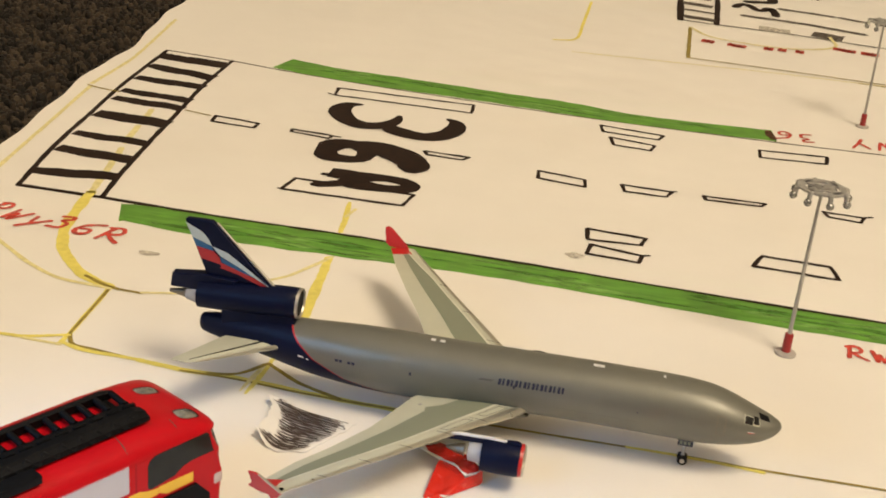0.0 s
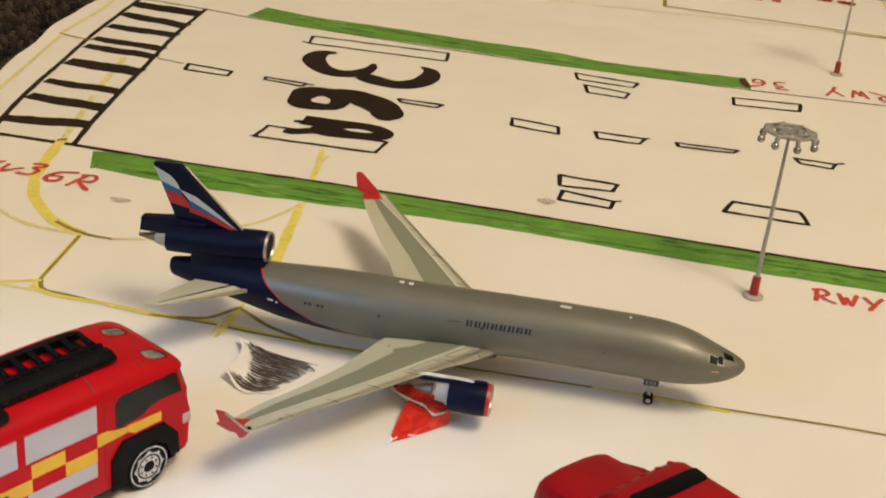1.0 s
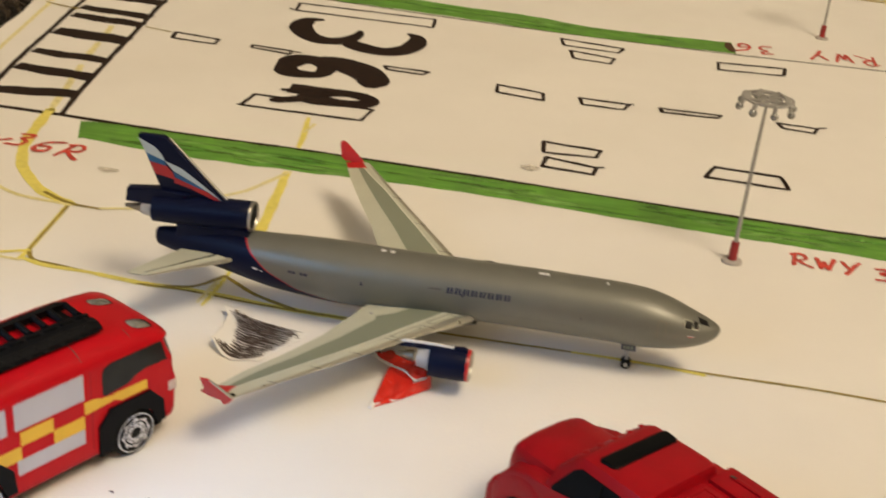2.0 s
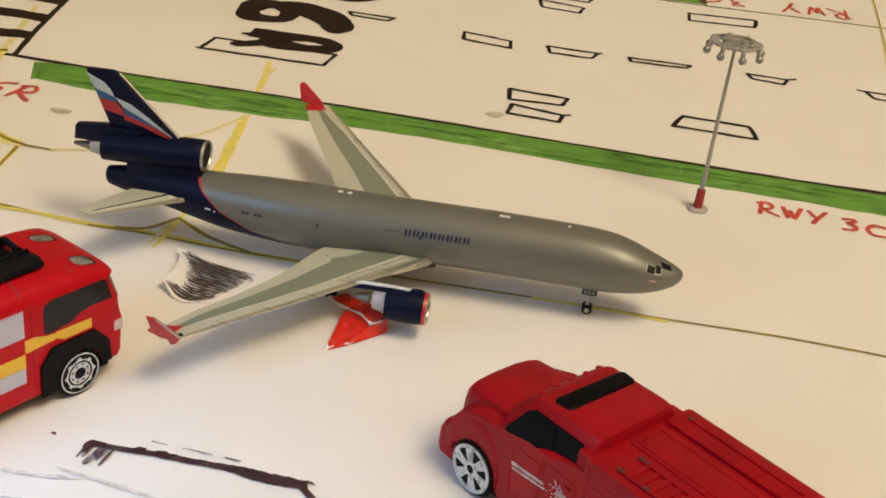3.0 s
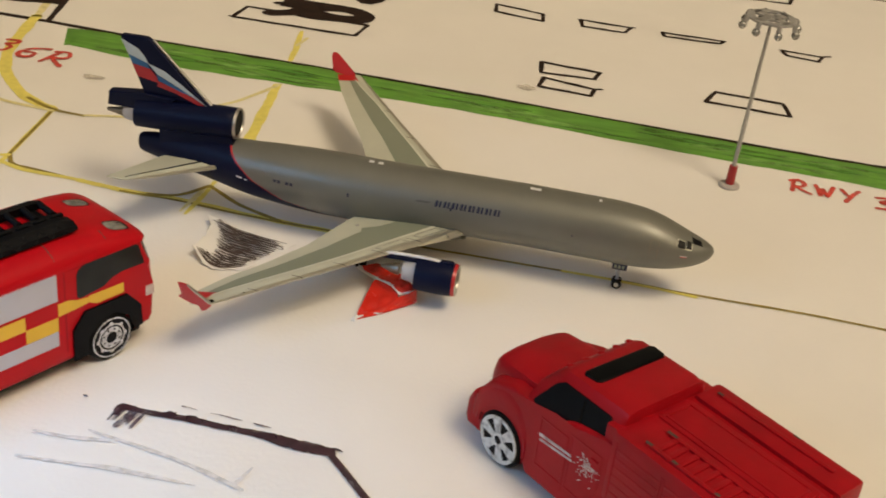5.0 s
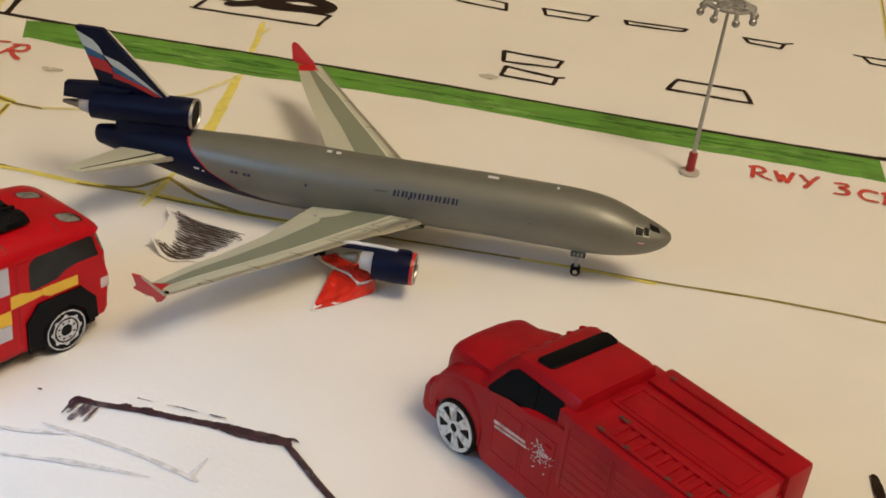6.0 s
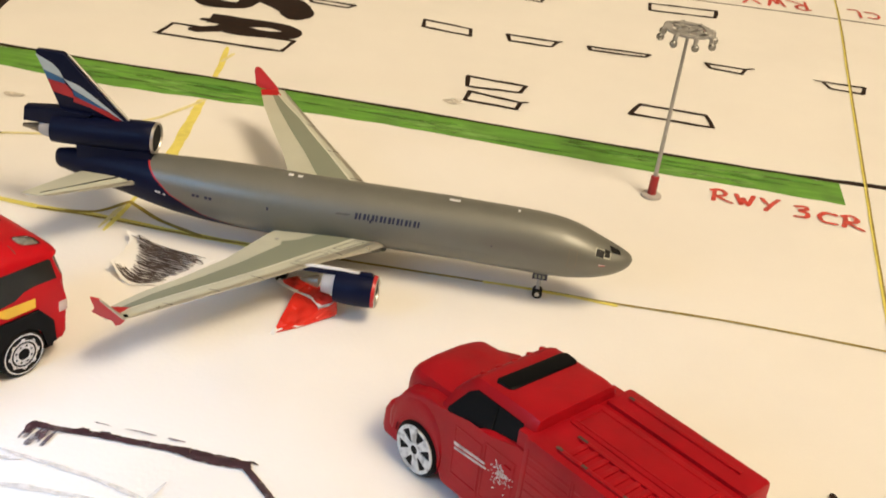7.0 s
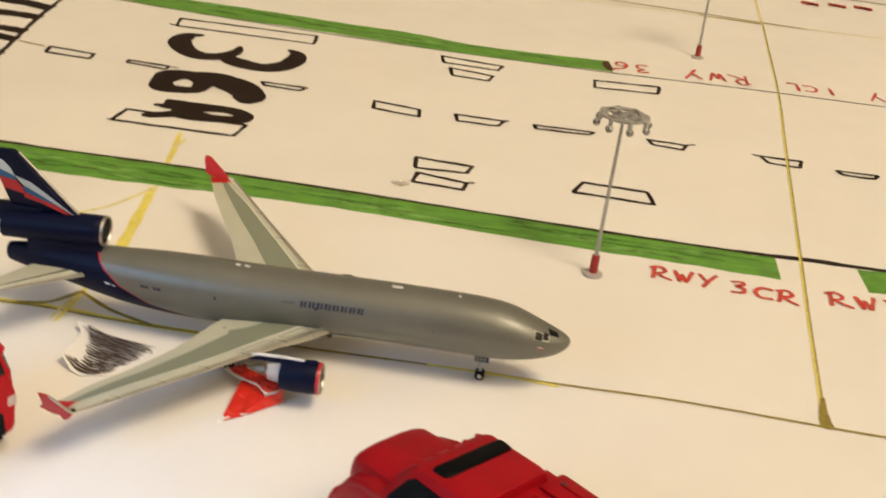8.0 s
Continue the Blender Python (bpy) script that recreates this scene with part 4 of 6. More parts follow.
# fin with its flag bands
FIN = ((-124.0, 26.3), (-140.2, 26.8), (-146.1, 40.9), (-145.6, 41.3), (-139.4, 41.4), (-138.4, 40.6))
part("fin", slab(bmesh.new(), list(FIN), -0.85, 0.85, 0.35), M_NAVY, plane, "navy swept tail fin")
bm = bmesh.new()
rod(bm, (-123.6, 0, 26.6), (-138.2, 0, 40.9), 0.42, 0.32, 10)
part("fin_leading_edge", bm, M_METAL, plane, "bright metal fin edge")
for name, mat, pts in (
        ("flag_band", M_FLAGWHITE, [(-145.9, 40.3), (-141.7, 38.4), (-140.1, 36.8), (-139.2, 35.0), (-144.1, 36.7)]),
        ("flag_band", M_PLANEBLUE, [(-144.1, 36.65), (-139.4, 35.3), (-138.8, 33.8), (-143.2, 34.55)]),
        ("flag_band", M_FLAGRED, [(-143.1, 34.4), (-138.7, 33.7), (-137.1, 32.0), (-136.7, 30.5), (-141.8, 31.4)]),
        ("flag_band", M_FLAGWHITE, [(-139.1, 35.0), (-135.2, 33.8), (-131.0, 31.1), (-124.6, 26.6), (-132.4, 30.6), (-137.1, 32.8)]),
        ("flag_band", M_PLANEBLUE, [(-137.1, 32.6), (-132.9, 30.7), (-128.4, 28.5), (-131.5, 29.3), (-136.6, 31.1)]),
        ("flag_band", M_FLAGRED, [(-136.8, 31.0), (-131.0, 29.2), (-127.7, 28.1), (-124.9, 26.4), (-126.3, 26.3), (-132.4, 28.6), (-136.9, 29.6)])):
    label = {"bluish_white_print": "white flag band", "blue_model_paint": "blue flag band", "dark_red_print": "red flag band"}[mat.name]
    part(name, slab(bmesh.new(), pts, -0.93, -0.84), mat, plane, label, False)
    part(name, slab(bmesh.new(), pts, 0.84, 0.93), mat, plane, label, False)

# wings: y, leading edge, trailing edge, height, thickness
WING = {-1: ((4.0, -57.0, -84.4, 7.9, 3.3), (9.8, -61.6, -86.4, 8.4, 3.0), (26.1, -73.9, -91.3, 9.7, 2.2), (39.2, -83.7, -97.6, 10.7, 1.7), (48.0, -90.6, -102.7, 11.4, 1.4), (57.5, -97.8, -106.6, 12.2, 1.05), (62.0, -101.2, -105.4, 12.6, 0.9)),
        1: ((4.0, -55.0, -80.5, 8.0, 3.3), (21.5, -68.1, -88.8, 9.5, 2.4), (33.0, -77.1, -93.7, 10.6, 1.9), (42.5, -84.5, -98.7, 11.4, 1.6), (55.7, -94.4, -105.1, 12.5, 1.2), (65.5, -101.8, -108.9, 13.4, 0.9))}


def wing_point(side, s, c, up=True, off=0.0):
    """s: along the span 0..1; c: along the chord 0..1."""
    rows = WING[side]
    y = 4.0 + (rows[-1][0] - 4.0) * s
    le, te, z, th = (float(np.interp(y, [w[0] for w in rows], [w[k] for w in rows])) for k in (1, 2, 3, 4))
    h = th * 1.48 * (math.sqrt(max(c, 0)) * 0.98 - 0.42 * c - 1.18 * c * c + 0.95 * c ** 3 - 0.33 * c ** 4) if c < 1 else 0.0
    h = max(h, 0.06)
    zz = z - 0.8 * c + (0.62 * h + off if up else -0.5 * h - off)
    return Vector((le + (te - le) * c, side * y, zz))


def wing_sheet(name, side, c0, c1, s0, s1, mat, label="", off=0.05, cut=None):
    bm = bmesh.new()
    n, m = 24, 8
    g = []
    for i in range(n + 1):
        s = s0 + (s1 - s0) * i / n
        b0, b1 = (c0, c1) if cut is None else cut(s)
        g.append([bm.verts.new(wing_point(side, s, b0 + (b1 - b0) * j / m, True, off)) for j in range(m + 1)])
    for p, q in zip(g, g[1:]):
        for j in range(m):
            bm.faces.new((p[j], p[j + 1], q[j + 1], q[j]))
    return part(name, bm, mat, wings[side], label)


curve = lambda xs, ys: (lambda s: float(np.interp(s, xs, ys)))
RIDGE_LINE = {-1: curve((0.0, 0.12, 0.3, 0.48, 0.63, 0.78, 0.9), (0.265, 0.26, 0.29, 0.31, 0.37, 0.41, 0.52)),
              1: curve((0.0, 0.44, 0.76, 0.95), (0.22, 0.235, 0.255, 0.42))}
REAR_LINE = {-1: curve((0.0, 0.06, 0.12, 0.145, 0.155, 0.19, 0.33, 0.53, 0.7, 0.86, 0.93), (0.58, 0.60, 0.64, 0.70, 0.76, 0.70, 0.73, 0.745, 0.76, 0.76, 0.74)),
             1: curve((0.0, 0.3, 0.72, 0.95), (0.63, 0.63, 0.63, 0.62))}
CH = [0, 0.01, 0.03, 0.07, 0.13, 0.2, 0.3, 0.42, 0.55, 0.7, 0.85, 1.0]
wings = {}
for side in (-1, 1):
    rings = []
    for i in range(33):
        s = i / 32
        rings.append([wing_point(side, s, c) for c in CH] + [wing_point(side, s, c, False) for c in CH[::-1][1:-1]])
    wings[side] = part("wing", loft(bmesh.new(), rings), M_WINGPALE, plane, "pale grey swept wing")
    front = RIDGE_LINE[side]
    wing_sheet("wing_panel", side, 0.2, 0.62, 0.0, 0.945 if side > 0 else 0.925, M_WINGGREY, "darker grey wing panel", 0.04,
               lambda s: (front(s), REAR_LINE[side](s)))
    wing_sheet("wing_ridge", side, 0.2, 0.3, 0.0, 0.955, M_WINGRIDGE, "thin pale ridge along the slats", 0.10,
               lambda s: (front(s) - (0.045 if s > 0.6 else 0.035), front(s)))
    wing_sheet("leading_edge_slat", side, 0.0, 0.10, 0.04, 0.985, M_WINGEDGE, "bright metal leading edge", 0.05)
    glove = bmesh.new()
    p, q, e = wing_point(side, -0.02, 0.03), wing_point(side, 0.10, 0.03), wing_point(side, 0.22, 0.02)
    rod(glove, p + Vector((-0.2, 0, -0.5)), q + Vector((0.05, 0, -0.5)), 1.25, 0.85, 14)
    rod(glove, q + Vector((0.05, 0, -0.5)), e + Vector((0, 0, -0.35)), 0.85, 0.4, 14)
    part("wing_root_edge", glove, M_WINGEDGE, plane, "rounded metal wing root edge")
    for s in (0.2, 0.36, 0.52, 0.68, 0.84) if side < 0 else (0.3, 0.5, 0.7):
        wing_sheet("slat_joint", side, 0.0, 0.20, s, s + 0.004, M_SOFTPRINT, "", 0.075)
    for s0, s1, c0, c1 in ((0.06, 0.17, 0.115, 0.205), (0.22, 0.34, 0.12, 0.215)) if side < 0 else ():
        for a0, a1, b0, b1 in ((s0, s1, c0, c0 + 0.008), (s0, s1, c1 - 0.008, c1), (s0, s0 + 0.004, c0, c1), (s1 - 0.004, s1, c0, c1)):
            wing_sheet("panel_outline", side, b0, b1, a0, a1, M_SOFTPRINT, "", 0.07)
    for s in (0.30, 0.42, 0.56) if side < 0 else ():
        c = wing_point(side, s, 0.86, False, 0.5)
        bm = bmesh.new()
        lathe(bm, [(3.6, 0.1), (2.4, 0.5), (0, 0.6), (-1.6, 0.4), (-2.6, 0.08)], "x", 12, c)
        part("flap_fairing", bm, M_WINGPALE, wings[side])
    tip = wing_sheet("wing_tip", side, 0.50 if side < 0 else 0.30, 1.0, 0.905 if side < 0 else 0.945, 0.958 if side < 0 else 1.0, M_PLANERED, "red painted wing tip", 0.06)
    # winglets: a tall upper blade that leans out, a tab behind it and a short lower blade
    tip_le, tip_y, tip_z = WING[side][-1][1], WING[side][-1][0], WING[side][-1][3]
    prof = [(0.3, -0.1), (-0.1, 0.3), (-4.2, 5.2), (-5.9, 5.4), (-5.4, 2.2), (-6.4, 1.0), (-4.4, -0.2), (-2.2, -0.5), (-1.6, -1.7), (-0.5, -1.2)]
    if side > 0:
        prof = [(-1.6, -0.1), (-2.5, 0.8), (-7.2, 4.5), (-7.9, 5.0), (-8.8, 5.2), (-9.4, 4.9), (-9.5, 4.1), (-8.8, 1.6), (-8.7, 0.8), (-7.6, -0.1), (-4.4, -0.4), (-2.8, -0.5)]
    bm = slab(bmesh.new(), [(tip_le + u, tip_z + v) for u, v in prof], -0.28, 0.28, 0.1)
    lean = lambda z: tip_y * side + 0.40 * side * max(z - tip_z, 0.0)
    for v in bm.verts:
        v.co.y += lean(v.co.z)
    part("winglet", bm, M_PLANERED, wings[side], "red upswept winglet")
    bm = bmesh.new()
    rod(bm, (tip_le + 0.1, lean(tip_z + 0.2) - 0.1 * side, tip_z + 0.2), (tip_le + prof[2][0] + 0.1, lean(tip_z + 5.0), tip_z + prof[2][1] - 0.2), 0.34, 0.26, 8)
    if side < 0:
        part("winglet_edge", bm, M_WINGEDGE, wings[side], "silver winglet edge")
    if side < 0:
        part("tip_light", lathe(bmesh.new(), [(0.5, 0.1), (0.1, 0.45), (-0.5, 0.3)], "x", 10, (tip_le, (tip_y - 1.2) * side, tip_z + 0.1)), M_DARK, wings[side], "tiny dark tip light")

    # wing engine
    ey, ez = 24.0 * side, 5.9 - 0.85 * (1 + side)
    eng = part("engine", lathe(bmesh.new(), [(-57.0, 3.70), (-58.4, 3.92), (-61, 3.98), (-64.0, 3.92), (-66.0, 3.76), (-66.1, 2.6)], "x", 36, (0, ey, ez)), M_NAVY, plane, "navy turbofan engine cowl")
    part("red_intake_band", lathe(bmesh.new(), [(-56.5, 3.64), (-57.3, 3.82)], "x", 36, (0, ey, ez), caps=False), M_PLANERED, eng, "red intake band")
    part("intake_lip", lathe(bmesh.new(), [(-56.8, 3.16), (-56.4, 3.24), (-56.25, 3.38), (-56.36, 3.54), (-56.6, 3.67)], "x", 36, (0, ey, ez), caps=False), M_METAL, eng, "bare metal intake ring")
    part("cowl_hump", slab(bmesh.new(), [(-57.4, ez + 3.4), (-57.6, ez + 4.3), (-58.4, ez + 4.55), (-60.6, ez + 4.4), (-61.4, ez + 3.7)], ey - 0.7, ey + 0.7, 0.25), M_NAVY, eng)
    part("intake_duct", lathe(bmesh.new(), [(-56.7, 3.15), (-58.7, 2.95)], "x", 36, (0, ey, ez), caps=False), M_DARK, eng, "dark intake duct")
    part("fan", lathe(bmesh.new(), [(-57.6, 0.1), (-58.2, 0.8), (-58.6, 2.96), (-60, 2.96)], "x", 24, (0, ey, ez)), M_DARKMETAL, eng, "dark fan disc")
    part("core_ring", lathe(bmesh.new(), [(-66.1, 2.6), (-69.0, 2.2), (-69.2, 1.4)], "x", 24, (0, ey, ez + 0.2)), M_COREGREY, eng, "pale grey core ring")
    part("exhaust_cone", lathe(bmesh.new(), [(-69.9, 1.5), (-71.6, 1.2), (-74.2, 0.3)], "x", 16, (0, ey, ez + 0.2)), M_DARKMETAL, eng)
    lift = -0.85 * (1 + side)
    part("pylon_web", slab(bmesh.new(), [(x, z + lift) for x, z in ((-60.2, 9.4), (-61.5, 8.9), (-74.0, 8.4), (-78.0, 8.7), (-72.0, 9.9), (-66.0, 9.9))], ey - 0.3, ey + 0.3), M_NAVY, eng, "dark pylon web", False)
    part("pylon", slab(bmesh.new(), [(x, z + lift) for x, z in ((-58.3, 9.8), (-65.0, 10.0), (-71.6, 9.9), (-76.0, 9.0), (-76.0, 9.4), (-71.4, 10.4), (-64.4, 10.5), (-58.8, 10.15))], ey - 0.32, ey + 0.32, 0.1), M_PLANEWHITE, eng, "thin white pylon top")

    # tailplane
    bm = bmesh.new()
    rings = []
    for y, le, te, z, th in ((3.0, -120.1, -134.6, 12.6, 1.5), (22.6, -134.8, -140.2, 15.3, 0.6), (23.6, -136.4, -140.3, 15.4, 0.3)):
        up = [(le + (te - le) * c, y * side, z + th * k) for c, k in ((0, 0), (0.06, 0.3), (0.25, 0.5), (0.6, 0.35), (1, 0.02))]
        dn = [(le + (te - le) * c, y * side, z - th * k) for c, k in ((0.6, 0.3), (0.25, 0.45), (0.06, 0.28))]
        rings.append(up + dn)
    stab = part("tailplane", loft(bm, rings), M_WINGPALE, plane, "pale grey tailplane")
    bm = bmesh.new()
    rod(bm, (-120.6, 4.6 * side, 12.85), (-134.9, 22.7 * side, 15.3), 0.62, 0.2, 8)
    part("leading_edge", bm, M_WINGEDGE, stab, "bright metal tailplane edge")
    bm = bmesh.new()
    rod(bm, (-124.4, 4.4 * side, 13.52), (-136.2, 22.4 * side, 15.58), 0.24, 0.12, 6)
    part("hinge_line", bm, M_DARK, stab, "dark line behind the edge")

    # main undercarriage
    gear = part("main_gear_leg", rod(bmesh.new(), (-83, 11.5 * side, 8.2), (-83, 12.6 * side, 0.1), 0.6, 0.5), M_MAST, plane)
    for dx in (-1.9, 1.9):
        for dy in (-1.3, 1.3):
            part("wheel", lathe(bmesh.new(), [(-0.6, 0.5), (-0.55, 1.25), (-0.3, 1.45), (0.3, 1.45), (0.55, 1.25), (0.6, 0.5)], "y", 18, (-83 + dx, 12.6 * side + dy, -0.47)), M_TYRE, gear)
    part("bogie_beam", rod(bmesh.new(), (-85.4, 12.6 * side, -0.4), (-80.6, 12.6 * side, -0.4), 0.4), M_MAST, gear)

part("belly_fairing", slab(bmesh.new(), [(-58, 6.0), (-63, 4.5), (-80, 4.4), (-85, 5.2), (-84, 7.0), (-60, 7.4)], -5.6, 5.6, 1.5, 3), M_SILVER, plane)
gear = part("centre_gear_leg", rod(bmesh.new(), (-84.5, 0, 5.2), (-84.5, 0, -0.3), 0.5), M_MAST, plane)
for dy in (-1.1, 1.1):
    part("wheel", lathe(bmesh.new(), [(-0.5, 0.5), (-0.45, 1.25), (-0.2, 1.4), (0.2, 1.4), (0.45, 1.25), (0.5, 0.5)], "y", 18, (-84.5, dy, -0.52)), M_TYRE, gear)
gear = part("nose_gear_leg", rod(bmesh.new(), (-20.5, 0, 6.0), (-20.5, 0, -0.6), 0.5), M_MAST, plane, "grey nose gear leg")
for dy in (-0.95, 0.95):
    part("wheel", lathe(bmesh.new(), [(-0.45, 0.6), (-0.4, 1.05), (-0.2, 1.25), (0.2, 1.25), (0.4, 1.05), (0.45, 0.6)], "y", 20, (-20.5, dy, -0.66)), M_TYRE, gear, "black nose wheel")
    part("hub", lathe(bmesh.new(), [(-0.52, 0.1), (-0.5, 0.6), (0.5, 0.6), (0.52, 0.1)], "y", 16, (-20.5, dy, -0.66)), M_METAL, gear, "pale metal hub")
for sd in (-1, 1):
    door = part("gear_door", box(bmesh.new(), -22.3, -18.7, 1.15 * sd - 0.12, 1.15 * sd + 0.12, 3.5, 5.4, 0.05), M_NAVYPRINT, plane, "dark nose gear door", False)
    for k in range(3):
        part("number_bar", box(bmesh.new(), -21.8 + 0.95 * k, -21.2 + 0.95 * k, 1.32 * sd - 0.02, 1.32 * sd + 0.02, 3.9, 4.8), M_WINGGREY, door, "", False)

# ---------------------------------------------------------------- airport light masts


def light_mast(x, y, lean_x, lean_y):
    mast = thing("toy_light_mast", x, y, 0, 0, "grey plastic model floodlight mast with dark red collar", "light mast", "floodlight masts")
    part("base", lathe(bmesh.new(), [(0.02, 2.9), (0.35, 3.05), (0.75, 2.85), (0.95, 1.6)], "z", 32), M_MASTBASE, mast, "round grey foot disc")
    d = Vector((lean_x, lean_y, 48.4))
    at = lambda z: d * (z / 48.4)
    part("collar", rod(bmesh.new(), at(0.7), at(6.2), 1.3, 1.2, 20), M_MASTRED, mast, "dark red collar")
    pole = bmesh.new()
    rod(pole, at(6.0), at(28), 0.62, 0.55, 14)
    rod(pole, at(28), at(49), 0.55, 0.42, 14)
    part("pole", pole, M_MAST, mast, "slim grey pole")
    top = at(48.4)
    ring = bmesh.new()
    n = 40
    for r0, r1 in ((4.7, 6.8), (0.0, 2.3)):
        lathe(ring, [(-0.3, max(r0, 0.05)), (-0.3, r1), (0.3, r1), (0.3, max(r0, 0.05)), (-0.3, max(r0, 0.05))], "z", n, top, caps=False)
    for k in range(4):
        a = math.pi / 4 + k * math.pi / 2
        c, s = math.cos(a), math.sin(a)
        w = 1.25
        p = [(1.6 * c - w * s, 1.6 * s + w * c), (5.6 * c - w * s, 5.6 * s + w * c), (5.6 * c + w * s, 5.6 * s - w * c), (1.6 * c + w * s, 1.6 * s - w * c)]
        slab(ring, [(top.x + u, top.y + v) for u, v in p], top.z - 0.3, top.z + 0.3, across="z")
    head = part("lamp_ring", ring, M_MAST, mast, "flat grey lamp ring with four openings")
    for k in range(8):
        a = k * math.pi / 4 + 0.2
        c, s = math.cos(a), math.sin(a)
        o = top + Vector((6.3 * c, 6.3 * s, 0))
        bm = bmesh.new()
        rod(bm, o, o + Vector((1.0 * c, 1.0 * s, -0.3)), 0.72, 0.66, 10)
        rod(bm, o + Vector((0.9 * c, 0.9 * s, -0.1)), o + Vector((1.1 * c, 1.1 * s, -2.2)), 0.66, 0.7, 10)
        arm = part("lamp_arm", bm, M_MAST, head)
        bulb = bmesh.new()
        bmesh.ops.create_uvsphere(bulb, u_segments=12, v_segments=8, radius=1.12, matrix=Matrix.Translation(o + Vector((1.45 * c, 1.45 * s, -2.5))))
        part("floodlight", bulb, M_LAMPSILVER, arm, "small round silvery floodlight")
    return mast


light_mast(0.0, 0.3, 1.3, 6.6)
light_mast(60.8, 253.0, 0.6, 7.0)

# ---------------------------------------------------------------- wheels for the toy vehicles


def wheel(parent, x, y, r, width, outward, hub_mat, spokes=0, rings=0, tyre_gap=1.0):
    """Tyre and printed hub; outward: +1 or -1 along y."""
    w = width / 2
    t = part("wheel", lathe(bmesh.new(), [(-w, 0.6 * r), (-w, 0.9 * r), (-0.7 * w, r), (0.7 * w, r), (w, 0.93 * r), (w, 0.6 * r)], "y", 36, (x, y, r)), M_TYRE, parent, "black plastic toy wheel")
    face = y + outward * w
    bm = bmesh.new()
    o = outward
    if spokes:
        hr = r * 0.87
        lathe(bm, [(face + 0.02 * o, hr * 0.85), (face + 0.22 * o, hr * 0.87), (face + 0.22 * o, hr), (face - 0.3 * o, hr)], "y", 36, (x, 0, r), caps=False)
        for k in range(spokes):
            a = 2 * math.pi * k / spokes + 0.3
            c, s = math.cos(a), math.sin(a)
            w0, w1 = 0.085 * r, 0.205 * r
            p = [(0.12 * r * c - w0 * s, 0.12 * r * s + w0 * c), (hr * 0.9 * c - w1 * s, hr * 0.9 * s + w1 * c), (hr * 0.9 * c + w1 * s, hr * 0.9 * s - w1 * c), (0.12 * r * c + w0 * s, 0.12 * r * s - w0 * c)]
            part("spoke", slab(bmesh.new(), [(x + u, r + v) for u, v in p], face + 0.02 * o, face + 0.20 * o), hub_mat, t, smooth=False)
        lathe(bm, [(face + 0.05 * o, 0.31 * r), (face + 0.26 * o, 0.29 * r), (face + 0.26 * o, 0.16 * r), (face + 0.1 * o, 0.14 * r)], "y", 20, (x, 0, r), caps=False)
        part("hub", bm, hub_mat, t, "worn white hub rim")
        part("hub_cap", lathe(bmesh.new(), [(face + 0.21 * o, 0.02), (face + 0.22 * o, 0.165 * r)], "y", 12, (x, 0, r)), M_DARK, t)
    for r0, r1 in rings and ((0.79, 0.85), (0.53, 0.60), (0.24, 0.46)) or ():
        part("hub_ring", lathe(bmesh.new(), [(face + 0.03 * o, r0 * r), (face + 0.12 * o, r0 * r), (face + 0.12 * o, r1 * r), (face + 0.03 * o, r1 * r)], "y", 40, (x, 0, r), caps=False), hub_mat, t, "silver printed hub ring")
    if rings:
        bm = bmesh.new()
        lathe(bm, [(face + 0.0 * o, 0.02), (face + 0.02 * o, 0.9 * r)], "y", 36, (x, 0, r))
        part("hub_disc", bm, M_DARK, t)
        bm = bmesh.new()
        for k in range(8):
            a = 2 * math.pi * k / 8
            c, s = math.cos(a), math.sin(a)
            q = [(0.56 * r, -0.14 * r), (0.68 * r, -0.05 * r), (0.68 * r, 0.05 * r), (0.56 * r, 0.14 * r)]
            slab(bm, [(x + u * c - v * s, r + u * s + v * c) for u, v in q], face + 0.03 * o, face + 0.11 * o)
        part("hub_teeth", bm, hub_mat, t)
        bm = bmesh.new()
        for k in range(8):
            a = 2 * math.pi * k / 8 + 0.39
            lathe(bm, [(face + 0.1 * o, 0.05 * r), (face + 0.16 * o, 0.04 * r)], "y", 8, (x + 0.36 * r * math.cos(a), 0, r + 0.36 * r * math.sin(a)))
        part("wheel_nuts", bm, M_DARK, t)
    return t


def arc(cx, cz, r, a0, a1, n):
    return [(cx + r * math.cos(radians(a0 + (a1 - a0) * k / n)), cz + r * math.sin(radians(a0 + (a1 - a0) * k / n))) for k in range(n + 1)]


# ---------------------------------------------------------------- toy fire engine (front towards +x)
engine = thing("toy_fire_engine", -144.58, -123.2, 0, 58.5,
               "bright red die-cast fire engine with black roof ladder", "toy vehicle")
FW, RW = 1.8, -33.4  # axles
prof = [(-46, 3.6), (RW - 6.2, 3.6), *arc(RW, 5.4, 6.2, 180, 0, 12), (RW + 6.2, 3.6), (FW - 6.4, 3.6), *arc(FW, 5.4, 6.4, 180, 0, 12), (FW + 6.4, 4.0), (11.8, 4.6),
        (12.7, 6.0), (12.7, 14.0), (12.4, 18.4), (11.9, 19.4), (10.0, 24.9), (-46, 24.9)]
bm = bmesh.new()
slab(bm, prof, -13.0, 11.4, 1.1, 3)
bmesh.ops.triangulate(bm, faces=[f for f in bm.faces if len(f.verts) > 4])
part("body", bm, M_ENGINERED, engine, "glossy red body")


